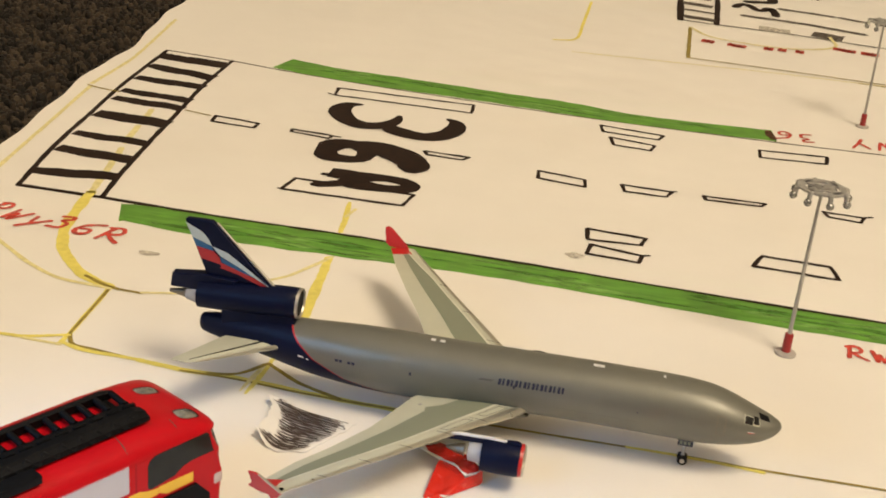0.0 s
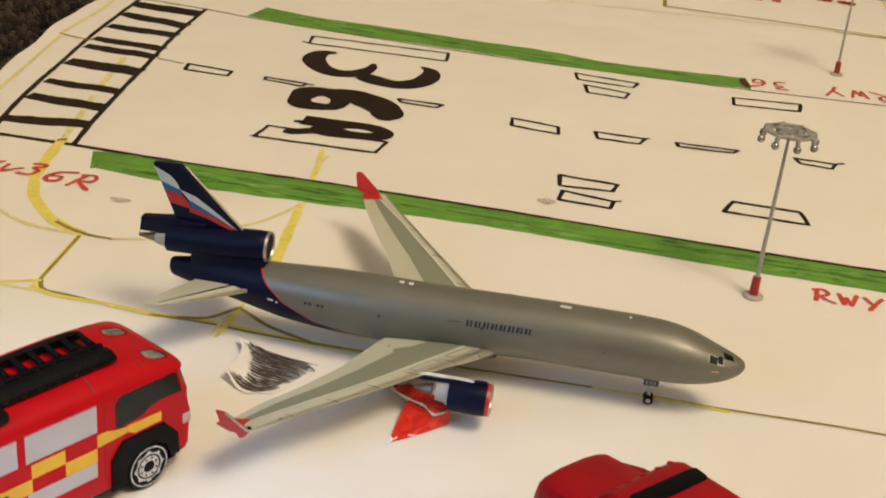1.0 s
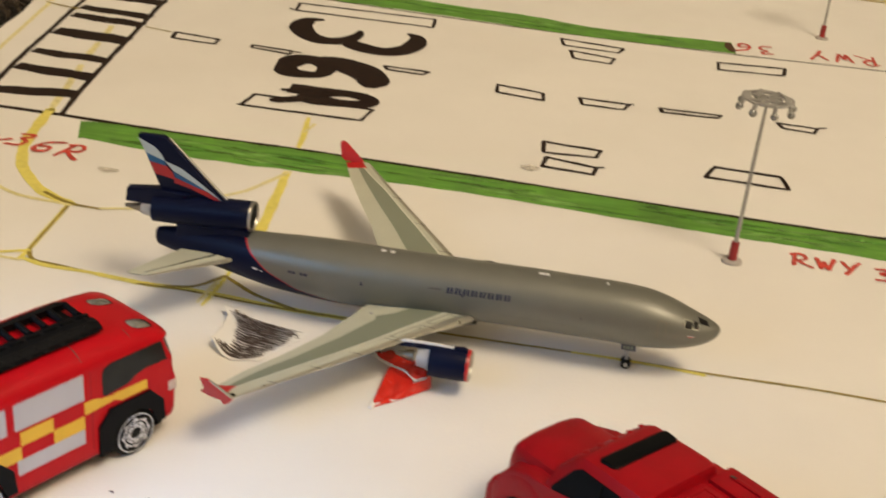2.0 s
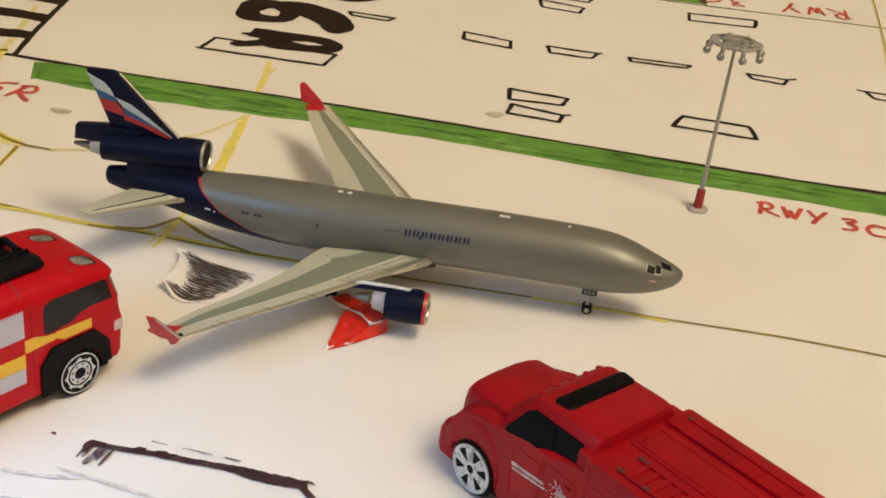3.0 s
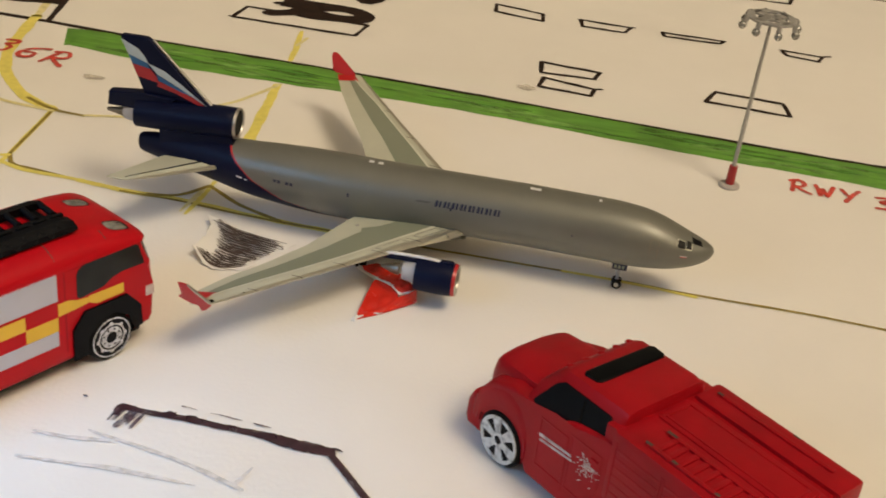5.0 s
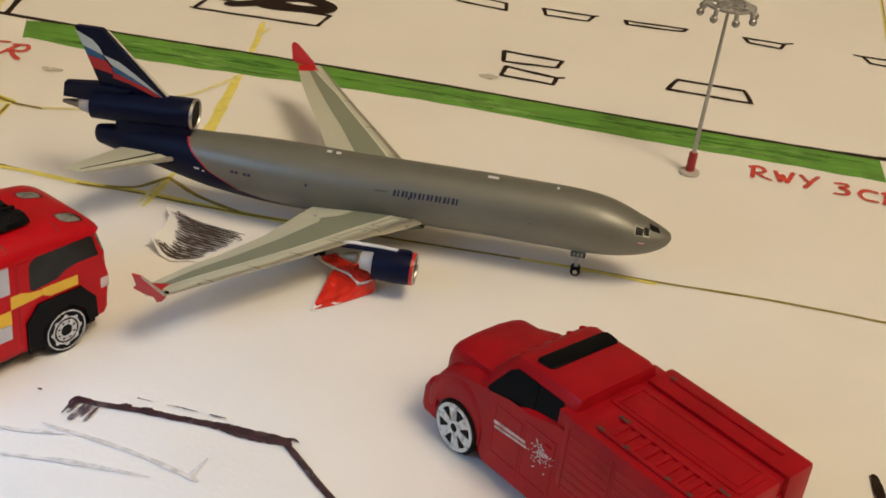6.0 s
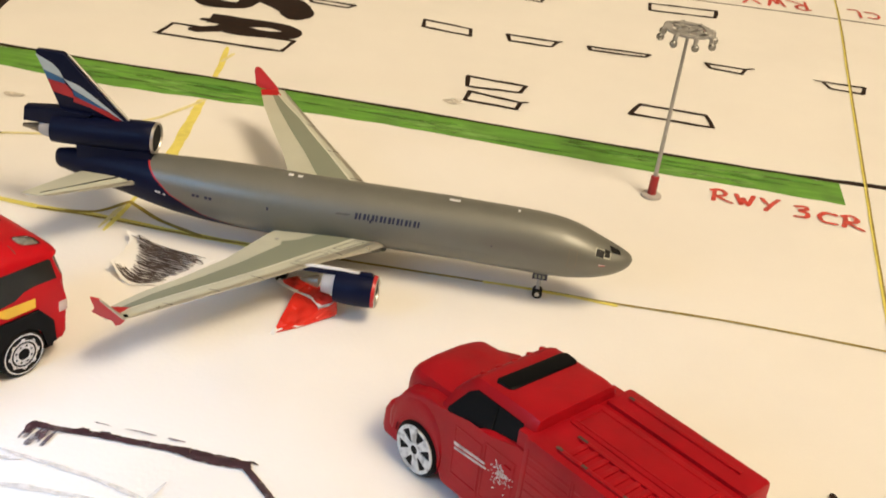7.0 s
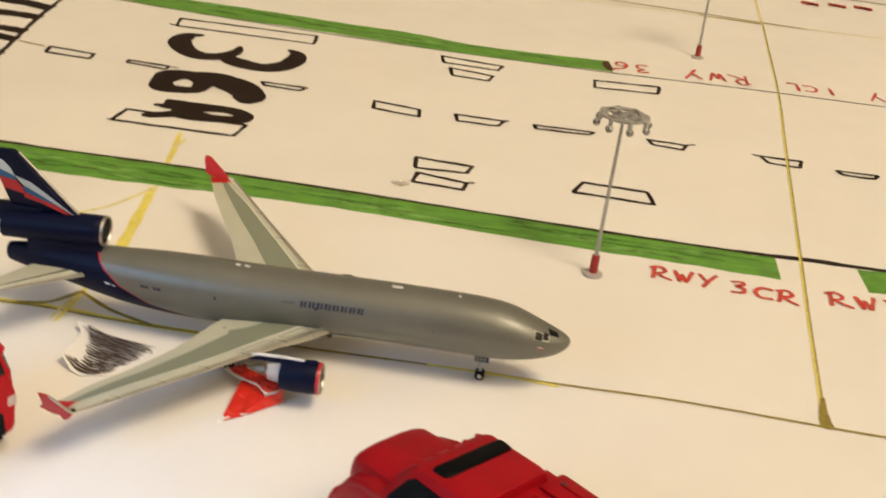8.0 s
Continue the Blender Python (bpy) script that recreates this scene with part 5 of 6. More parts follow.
def roof_point(x, v, off=0.0):
    """Rounded roof shell; v: -1 at one side, 1 at the other."""
    top = float(np.interp(x, (-46, -5, 0, 4.4, 8.2, 10.2, 11.5, 12.1), (28.9, 28.8, 28.4, 27.9, 27.1, 26.3, 25.5, 24.9)))
    half = float(np.interp(x, (-46, 9.4, 10.6, 11.5, 12.1), (12.3, 12.3, 11.9, 11.0, 9.6)))
    return Vector((x, -0.8 + (half + off) * v, 24.3 + (top - 24.3 + off) * (1 - abs(v) ** 4.2) ** 0.5))


bm = bmesh.new()
VS = [math.sin(radians(-90 + 180 * k / 28)) for k in range(29)]
XS = (-46.0, -30, -15, -5, -2, 0, 2, 4.4, 6.4, 8.2, 9.4, 10.2, 10.9, 11.5, 11.9, 12.1)
loft(bm, [[roof_point(x, v) for v in VS] + [Vector((x, 11.2 if x < 10 else 9.6, 24.2)), Vector((x, -12.8 if x < 10 else -11.2, 24.2))] for x in XS])
part("roof", bm, M_ENGINERED, engine, "rounded glossy red roof")


def roof_patch(name, x0, x1, y0, y1, mat, label="", off=0.06, parent=None, bulge=0.0):
    """A thin piece that follows the roof."""
    bm = bmesh.new()
    g = []
    for i in range(7):
        x = x0 + (x1 - x0) * i / 6
        g.append([bm.verts.new(roof_point(x, (y0 + (y1 - y0) * j / 6 + 0.8) / 12.3, off + bulge * math.sin(math.pi * i / 6) * math.sin(math.pi * j / 6))) for j in range(7)])
    for p, q in zip(g, g[1:]):
        for j in range(6):
            bm.faces.new((p[j], p[j + 1], q[j + 1], q[j]))
    return part(name, bm, mat, parent or engine, label)


def roof_oval(name, cx, cy, a, b, mat, label="", off=0.06, parent=None, bulge=0.0):
    """A rounded, four-sided lens or rim that lies on the roof; bulge: how far its middle stands proud."""
    bm = bmesh.new()
    rows = []
    for k in range(6):
        f = k / 5
        row = []
        for i in range(28):
            t = 2 * math.pi * i / 28
            u, v = (math.copysign(abs(w) ** 0.62, w) for w in (math.cos(t), math.sin(t)))
            x, y = cx + a * f * u, cy + b * f * v - 0.12 * a * f * u
            row.append(roof_point(x, (y + 0.8) / 12.3, off + bulge * (1 - f * f)))
        rows.append(row)
    rows[0] = [roof_point(cx + 0.02 * math.cos(i), (cy + 0.02 * math.sin(i) + 0.8) / 12.3, off + bulge) for i in np.linspace(0, 2 * math.pi, 28, endpoint=False)]
    loft(bm, rows, caps=False)
    return part(name, bm, mat, parent or engine, label)


part("chassis", box(bmesh.new(), -44, 11, -10.6, 9.4, 1.8, 5.0, 0.3), M_DARK, engine, "black chassis", False)
for ax in (FW, RW):
    part("axle", rod(bmesh.new(), (ax, -10, 5.3), (ax, 9, 5.3), 0.6), M_DARK, engine)
    wheel(engine, ax, -11.7, 5.3, 3.6, -1, M_CHROME, rings=1)
    wheel(engine, ax, 10.1, 5.3, 3.6, 1, M_CHROME, rings=1)
    # black arch trim
    for yy, sd in ((-13.0, -1), (11.4, 1)):
        outer = [(ax - 8.6, 3.4), (ax - 8.6, 10.4), (ax - 5.8, 13.8), (ax + 4.2, 13.8), (ax + 7.4, 10.2), (ax + 7.8, 5.2)]
        inner = arc(ax, 5.3, 5.6, -2, 196, 5)
        bm = bmesh.new()
        n = len(outer)
        ya, yb = yy - 0.1 * sd, yy + 0.55 * sd
        o0 = [bm.verts.new((u, ya, v)) for u, v in outer]
        o1 = [bm.verts.new((u, yb, v)) for u, v in outer]
        i0 = [bm.verts.new((u, ya, v)) for u, v in inner[::-1]]
        i1 = [bm.verts.new((u, yb, v)) for u, v in inner[::-1]]
        for k in range(n - 1):
            bm.faces.new((o0[k], o0[k + 1], o1[k + 1], o1[k]))
            bm.faces.new((i0[k], i1[k], i1[k + 1], i0[k + 1]))
            bm.faces.new((o1[k], o1[k + 1], i1[k + 1], i1[k]))
        bm.faces.new((o0[0], o1[0], i1[0], i0[0])), bm.faces.new((o0[-1], i0[-1], i1[-1], o1[-1]))
        part("wheel_arch", bm, M_DARK, engine, "black plastic wheel arch trim", False)
        lining = lathe(bmesh.new(), [(yy + 0.25 * sd, 5.7), (yy - 5 * sd, 5.9), (yy - 5.1 * sd, 0.2)], "y", 24, (ax, 0, 5.4), caps=False)
        for v in lining.verts:
            v.co.z = max(v.co.z, 4.6)
        part("arch_lining", lining, M_DARK, engine)


def side_panel(name, pts, mat, label, lift=0.09, sides=((-13.0, -1), (11.4, 1))):
    for yy, sd in sides:
        lo, hi = sorted((yy - 0.3 * sd, yy + lift * sd))
        part(name, slab(bmesh.new(), pts, lo, hi), mat, engine, label, False)


side_panel("side_window", [(-5.4, 17.6), (-4.6, 17.1), (0.8, 17.7), (2.8, 18.9), (5.2, 19.4), (10.5, 19.3), (9.2, 23.8), (8.6, 24.2), (-3.4, 24.2), (-4.9, 23.6), (-5.4, 22.4)], M_SMOKE, "smoked grey cab side window")
rect = lambda a, b, c, d: [(a, c), (b, c), (b, d), (a, d)]
side_panel("locker_panel", rect(-24.9, -9.7, 18.5, 24.5), M_STICKGREY, "pale grey locker shutter sticker")
side_panel("locker_panel", rect(-42.0, -26.6, 18.5, 24.5), M_STICKGREY, "pale grey locker shutter sticker")
side_panel("sill_panel", rect(-24.9, -9.9, 8.4, 11.7), M_STICKGREY, "pale grey sill sticker")
for a, b, c, d in ((-23.9, -16.8, 14.8, 17.8), (-16.8, -9.8, 11.8, 14.8), (-31.0, -23.9, 11.8, 14.8), (-38.1, -31.0, 14.8, 17.8), (-45.2, -38.1, 11.8, 14.8)):
    side_panel("checker_square", rect(a, b, c, d), M_STICKYELLOW, "yellow checker square")
side_panel("checker_square", [(-9.7, 14.9), (-2.9, 15.3), (-2.9, 16.6), (-5.6, 17.0), (-7.4, 17.7), (-9.7, 17.7)], M_STICKYELLOW, "yellow checker square")
side_panel("checker_square", [(-2.8, 15.4), (-1.0, 14.4), (5.4, 14.4), (5.4, 16.6), (-2.8, 16.8)], M_STICKYELLOW, "yellow checker band")
side_panel("panel_gap", rect(-8.2, -7.9, 6, 24.4), M_TRUCKRED, "", 0.03)
# windscreen and lights
bm = bmesh.new()
w0, w1 = -12.0, 10.4
vs = [bm.verts.new(p) for p in ((12.2, w0, 19.2), (12.2, w1, 19.2), (10.4, w1 - 0.5, 24.6), (10.4, w0 + 0.5, 24.6), (11.0, w0, 19.2), (11.0, w1, 19.2), (9.0, w1 - 0.5, 24.6), (9.0, w0 + 0.5, 24.6))]
for q in ((0, 1, 2, 3), (4, 7, 6, 5), (0, 4, 5, 1), (3, 2, 6, 7), (0, 3, 7, 4), (1, 5, 6, 2)):
    bm.faces.new([vs[i] for i in q])
part("windscreen", bm, M_SMOKE, engine, "smoked toy windscreen", False)
for yy in (-12.3, 10.7):
    part("screen_pillar", rod(bmesh.new(), (12.0, yy, 19.2), (10.1, yy, 24.8), 0.32, 0.32, 8), M_LIGHTLENS, engine, "pale windscreen pillar")
for yy in (-11.5, 9.9):
    part("headlight", box(bmesh.new(), 10.7, 12.95, yy - 1.65, yy + 1.65, 11.0, 13.6, 0.5), M_PALELENS, engine, "pale clear headlight")
# beacons: flat dark red and black ovals carry the recess's shade as colour
for x0, y0 in ((4.7, -10.2), (3.8, 1.2)):
    rim = roof_oval("roof_beacon", x0 + 2.3, y0 + 1.7, 2.7, 2.05, M_TRUCKRED, "roof beacon with clear grey lens, recess shade as darker red", 0.03)
    roof_oval("rim", x0 + 2.4, y0 + 1.75, 2.35, 1.75, M_DARK, "rim darkened for the shade in the recess", 0.05, rim)
    roof_oval("lens", x0 + 2.2, y0 + 1.65, 2.15, 1.55, M_LIGHTLENS, "clear grey lens", 0.08, rim, 0.34)
roof_patch("roof_seam", -9.5, -9.25, -12.2, -6.8, M_CHIP, "", 0.025)
roof_patch("roof_seam", 2.6, 2.8, -11.4, -9.0, M_CHIP, "", 0.025)
# roof ladder: a broad rail, a slim rail, rungs and braces on low feet
NEAR_RAIL = ((-8.7, 29.1), (-8.5, 30.2), (-7.6, 30.8), (-7.2, 31.3), (-5.2, 31.3), (-4.6, 30.7), (-1.7, 30.1), (-1.5, 29.1))
FAR_RAIL = ((2.5, 29.1), (2.4, 30.9), (2.9, 31.25), (3.7, 31.1), (3.9, 29.1))
for sec, x1 in ((NEAR_RAIL, -1.5), (FAR_RAIL, -1.9)):
    rail = bmesh.new()
    loft(rail, [[(-46.0, u, v) for u, v in sec], [(x1 - 2.2, u, v) for u, v in sec], [(x1, u, 29.4 + (v - 29.4) * 0.62) for u, v in sec]])
    part("ladder_rail", rail, M_DARK, engine, "black plastic ladder rail", False)
for k in range(12):
    x = -2.4 - 3.66 * k
    bm = bmesh.new()
    rod(bm, (x, -1.9, 29.9), (x, 2.7, 30.4), 0.66, n=10)
    slab(bm, [(x - 1.1, -1.6), (x + 1.1, -1.6), (x + 0.3, -0.3), (x - 0.3, -0.3)], 29.4, 29.9, across="z")
    part("ladder_rung", bm, M_DARK, engine)
for k in range(12):
    x = -3.6 - 3.66 * k
    bm = bmesh.new()
    rod(bm, (x, -8.75, 29.4), (x - 1.83, -7.5, 30.9), 0.3, n=6)
    rod(bm, (x - 1.83, -7.5, 30.9), (x - 3.66, -8.75, 29.4), 0.3, n=6)
    box(bm, x - 1.3, x + 1.3, -5.3, -4.5, 30.5, 31.6, 0.15)
    part("ladder_brace", bm, M_DARK, engine)
part("ladder_foot", box(bmesh.new(), -43, -38, -7, 3.6, 28.7, 29.4, 0.2), M_DARK, engine)
part("ladder_foot", box(bmesh.new(), -6, -3.4, -7, 3.6, 28.6, 29.4, 0.2), M_DARK, engine)
part("pump_hatch", box(bmesh.new(), -38, -26.8, -12.0, -8.8, 28.0, 29.9, 0.4), M_DARK, engine, "black roof step")

# ---------------------------------------------------------------- toy rescue truck (front towards +x)
truck = thing("toy_rescue_truck", -43.36, -129.88, 0, 137.3, "worn red die-cast rescue truck with white spoked wheels", "toy vehicle")
FA, RA = 0.0, -43.0
low = [(-56.4, 3.2), (RA - 6.4, 3.0), *arc(RA, 6.0, 6.4, 190, -10, 12), (RA + 6.6, 2.4), (FA - 7.0, 2.4), *arc(FA, 6.0, 6.5, 200, 10, 12), (7.6, 5.0), (8.8, 6.2), (8.9, 9.6), (7.4, 12.6), (5.0, 16.4), (0.0, 18.2), (-6.4, 18.6), (-12.6, 19.0), (-17.0, 21.0), (-24, 22.0), (-56.4, 22.0)]
bm = bmesh.new()
slab(bm, low, -12.6, 12.6, 1.3, 3)
bmesh.ops.triangulate(bm, faces=[f for f in bm.faces if len(f.verts) > 4])
part("lower_body", bm, M_TRUCKRED, truck, "worn red lower body")
# bonnet: rounded, narrower than the wings
bm = bmesh.new()
rings = []
for x, zt, hw in ((8.9, 11.0, 7.6), (8.7, 16.4, 8.3), (7.9, 18.6, 8.9), (6.2, 19.6, 9.3), (1.5, 19.9, 9.6), (-3, 20.3, 9.8), (-7, 20.9, 10.0), (-11, 21.6, 10.1)):
    rings.append([(x, -hw, 9.0), (x, -hw, zt - 2.6), (x, -hw * 0.93, zt - 0.9), (x, -hw * 0.78, zt - 0.15), (x, -hw * 0.35, zt + 0.35), (x, hw * 0.35, zt + 0.35), (x, hw * 0.78, zt - 0.15), (x, hw * 0.93, zt - 0.9), (x, hw, zt - 2.6), (x, hw, 9.0)])
loft(bm, rings)
part("bonnet", bm, M_TRUCKRED, truck, "rounded red bonnet")
# front wings over the wheels
for sd in (-1, 1):
    bm = bmesh.new()
    rings = []
    for k in range(13):
        a = radians(200 - 200 * k / 12)
        r = 8.5 + 2.2 * math.sin(math.pi * k / 12)
        cx, cz = FA + r * (0.90 if a < math.pi / 2 else 0.72) * math.cos(a), 6.6 + r * 1.06 * math.sin(a)
        ix, iz = FA + 6.4 * math.cos(a), 6.0 + 6.4 * math.sin(a)
        mid = lambda t: (ix + (cx - ix) * t, iz + (cz - iz) * t)
        (ax_, az_), (bx_, bz_), (dx_, dz_) = mid(0.45), mid(0.80), mid(0.95)
        rings.append([(ix, 12.72 * sd, iz), (ax_, 12.85 * sd, az_), (bx_, 12.55 * sd, bz_), (dx_, 11.8 * sd, dz_), (cx, 10.6 * sd, cz), (cx, 8.0 * sd, cz + 0.1), (ix, 8.0 * sd, iz)])
    loft(bm, rings)
    part("front_wing", bm, M_TRUCKRED, truck, "bulged red front wing")
part("bumper", slab(bmesh.new(), [(5.6, 2.6), (10.0, 2.8), (10.9, 4.6), (10.7, 8.4), (9.5, 10.8), (5.6, 10.8)], -12.4, 12.4, 1.2, 3), M_TRUCKRED, truck, "rounded red bumper")
# cab
bm = bmesh.new()
rings = []
for x, zt, hw in ((-4.8, 21.8, 10.2), (-7.2, 24.7, 9.8), (-9.4, 26.7, 9.9), (-10.8, 27.3, 10.0), (-23.4, 27.6, 10.1), (-25.3, 27.3, 10.0), (-25.7, 26.2, 9.8)):
    zb = 18.0
    rings.append([(x, -12.3, zb), (x, -12.1, zb + 1.5), (x, -hw - 0.2, zt - 1.5), (x, -hw + 0.6, zt - 0.35), (x, -hw + 2, zt), (x, hw - 2, zt), (x, hw - 0.6, zt - 0.35), (x, hw + 0.2, zt - 1.5), (x, 12.1, zb + 1.5), (x, 12.3, zb)])
loft(bm, rings)
part("cab", bm, M_TRUCKRED, truck, "red cab with sloping sides")
for yy in (-7.6, -4.2, -0.4, 3.5, 7.3):
    bulb = bmesh.new()
    bmesh.ops.create_uvsphere(bulb, u_segments=12, v_segments=8, radius=0.72, matrix=Matrix.Translation((-9.7, yy, 26.38)) @ Matrix.Diagonal((1.9, 1.3, 0.60, 1)))
    part("roof_marker", bulb, M_TRUCKRED, truck, "small moulded roof marker lamp")
bm = bmesh.new()
slab(bm, [(-12.5, 7.4), (-12.9, -8.4), (-13.6, -9.4), (-16.2, -9.2), (-17.0, -8.3), (-16.7, 7.3), (-16.0, 8.1), (-13.2, 8.3)], 26.6, 27.75, 0.55, 3, across="z")
part("roof_window", bm, M_TINT, truck, "long black roof window")
for sd in (-1, 1):
    y0 = lambda z: (min(12.45, 12.1 - (z - 19.5) * 0.288) + 0.2) * sd
    bm = bmesh.new()
    pts = [(-6.3, 18.9), (-6.4, 19.5), (-9.6, 24.2), (-11.2, 25.3), (-22.6, 25.4), (-23.1, 24.8), (-23.1, 21.4), (-21.2, 21.2), (-17.2, 20.5), (-14.2, 19.0), (-12.6, 18.7), (-7.0, 18.6)]
    out = [bm.verts.new((x, y0(z), z)) for x, z in pts]
    inn = [bm.verts.new((x, y0(z) - 0.6 * sd, z)) for x, z in pts]
    bm.faces.new(out), bm.faces.new(inn[::-1])
    for k in range(len(pts)):
        j = (k + 1) % len(pts)
        bm.faces.new((out[k], inn[k], inn[j], out[j]))
    glass = part("side_window", bm, M_TINT, truck, "black cab side window", False)
    bm = bmesh.new()
    rod(bm, (-16.6, y0(25.0), 25.0), (-17.2, y0(20.8), 20.8), 0.22, n=6)
    part("window_pillar", bm, M_TINT, glass)
    for x in (-16.4, -24.4):
        part("door_gap", box(bmesh.new(), x - 0.1, x + 0.1, 12.58 * sd - 0.06, 12.58 * sd + 0.06, 5, 18.6), M_TRUCKRED, truck, "", False)
    face = 12.9 if sd > 0 else 13.5
    for x0, x1 in ((-36.3, -26.9), (-46.9, -37.5), (-55.0, -48.1)):
        for z in (11.4, 13.2, 15.0, 16.8, 18.6, 20.4, 22.2):
            part("shutter_rib", box(bmesh.new(), x0, x1, face * sd - 0.22, face * sd + 0.045, z - 0.34, z + 0.34, 0.05), M_TRUCKRED, truck)
        for x in (x0 - 0.3, x1 + 0.3):
            part("shutter_post", box(bmesh.new(), x - 0.22, x + 0.22, face * sd - 0.22, face * sd + 0.09, 10.6, 23.6, 0.08), M_TRUCKRED, truck)
    for x0, x1, z0, z1 in ((-16.2, -9.0, 6.4, 17.2), (-24.2, -16.7, 6.4, 18.4)):
        door = bmesh.new()
        for a, b, c, d in ((x0, x1, z0, z0 + 0.4), (x0, x1, z1 - 0.4, z1), (x0, x0 + 0.4, z0, z1), (x1 - 0.4, x1, z0, z1)):
            box(door, a, b, 12.6 * sd - 0.2, 12.6 * sd + 0.07, c, d, 0.06)
        part("door_frame", door, M_TRUCKRED, truck, "raised red door outline")
    part("door_handle", box(bmesh.new(), -23.4, -21.8, 12.6 * sd - 0.2, 12.6 * sd + 0.3, 16.4, 16.9, 0.12), M_TRUCKRED, truck)
    part("door_stripe", slab(bmesh.new(), [(-9.2, 13.7), (-9.3, 13.0), (-17.4, 13.7), (-17.2, 14.2)], *sorted((12.5 * sd, 12.68 * sd))), M_WHITEPRINT, truck, "worn white door stripe", False)
    part("door_stripe", slab(bmesh.new(), [(-9.5, 12.6), (-9.6, 12.1), (-17.8, 12.9), (-17.7, 13.3)], *sorted((12.5 * sd, 12.68 * sd))), M_WHITEPRINT, truck, "worn white door stripe", False)
    rr = random.Random(7)
    for k in range(85):
        x, z = -21.4 + rr.gauss(0, 1.2), 14.0 + rr.gauss(0, 1.3)
        n, w, a = rr.uniform(0.10, 0.50), rr.uniform(0.04, 0.10), rr.uniform(0, math.pi)
        u, v = Vector((math.cos(a), math.sin(a))) * n, Vector((-math.sin(a), math.cos(a))) * w
        part("worn_badge_fleck", slab(bmesh.new(), [(x + q.x, z + q.y) for q in (-u - v, 0.2 * u - 1.6 * v, u, 0.3 * u + v, -0.8 * u + v)], *sorted((12.5 * sd, 12.66 * sd))), M_WHITEPRINT, truck, "", False)
# equipment body: a long side box, a groove, and a broad box with hatch and moulded ladder
bm = bmesh.new()
box(bm, -57.2, -26.0, -13.5, -6.5, 10.0, 26.0, 1.1)
part("side_box", bm, M_TRUCKRED, truck, "long red side box")
bm = bmesh.new()
box(bm, -56.6, -25.0, -5.7, 12.9, 10.0, 25.5, 1.5)
part("side_box", bm, M_TRUCKRED, truck, "broad red equipment box")
bm = bmesh.new()
box(bm, -56.2, -23.0, -12.4, 12.0, 10.0, 25.1, 0.3)
part("deck", bm, M_TRUCKRED, truck, "sunken red deck")
bm = bmesh.new()
slab(bm, [(-54.8, -4.2), (-54.2, -4.9), (-27.0, -5.0), (-26.3, -4.4), (-26.4, 2.9), (-27.1, 3.5), (-54.2, 3.8), (-54.8, 3.2)], 25.2, 25.78, 0.25, 2, across="z")
hatch = part("deck_hatch", bm, M_TRUCKRED, truck, "raised red deck hatch")
rim = bmesh.new()
for a, b, c, d in ((-53.6, -27.6, -3.9, -3.5), (-53.6, -27.6, 2.2, 2.6), (-28.0, -27.6, -3.5, 2.2), (-53.6, -53.2, -3.5, 2.2)):
    box(rim, a, b, c, d, 25.7, 25.93, 0.1)
part("hatch_rim", rim, M_TRUCKRED, hatch, "low rim round the hatch")
bm = bmesh.new()
box(bm, -53.0, -28.6, -10.9, -9.9, 25.7, 26.35, 0.25)
part("stowed_pole", bm, M_TRUCKRED, truck)
for y0 in (5.6, 10.8):
    part("ladder_rail", box(bmesh.new(), -54, -31.2, y0 - 0.42, y0 + 0.42, 25.2, 26.0, 0.22), M_TRUCKRED, truck)
for k in range(10):
    part("ladder_rung", box(bmesh.new(), -33.7 - 2.3 * k, -32.5 - 2.3 * k, 5.8, 10.6, 25.2, 25.86, 0.28), M_TRUCKRED, truck)
for x, y0, z, w in ((-31.9, 5.6, 26.0, 1.1), (-31.4, 10.8, 26.0, 0.7), (-53.3, 5.6, 26.0, 1.0), (-46, 10.8, 26.0, 0.5), (-37, 10.8, 26.0, 0.6), (-43.7, -12.7, 25.9, 0.8), (-29, -10.3, 26.35, 0.6), (-50.4, 10.8, 26.0, 0.6)):
    part("paint_chip", box(bmesh.new(), x - w, x + w, y0 - 0.3, y0 + 0.3, z - 0.1, z + 0.05, 0.02), M_CHIP, truck, "chipped paint")
for k in range(6):
    part("rear_shutter_rib", box(bmesh.new(), -56.8, -56.5, -11, 11, 8 + 2 * k, 8.3 + 2 * k), M_TRUCKRED, truck, "", False)
part("chassis", box(bmesh.new(), -56, 6, -10, 10, 1.6, 5.0, 0.3), M_DARK, truck, "black chassis", False)
for ax in (FA, RA):
    part("axle", rod(bmesh.new(), (ax, -10, 5.8), (ax, 10, 5.8), 0.6), M_DARK, truck)
    for sd in (-1, 1):
        wheel(truck, ax, 11.4 * sd, 5.7, 3.4, sd, M_HUBWHITE, spokes=6)
        lining = lathe(bmesh.new(), [(12.2 * sd, 6.3), (7 * sd, 6.3), (6.9 * sd, 0.2)], "y", 24, (ax, 0, 6.0), caps=False)
        for v in lining.verts:
            v.co.z = max(v.co.z, 3.6)
        part("arch_lining", lining, M_DARK, truck)

# ---------------------------------------------------------------- scraps of paper beside the airliner


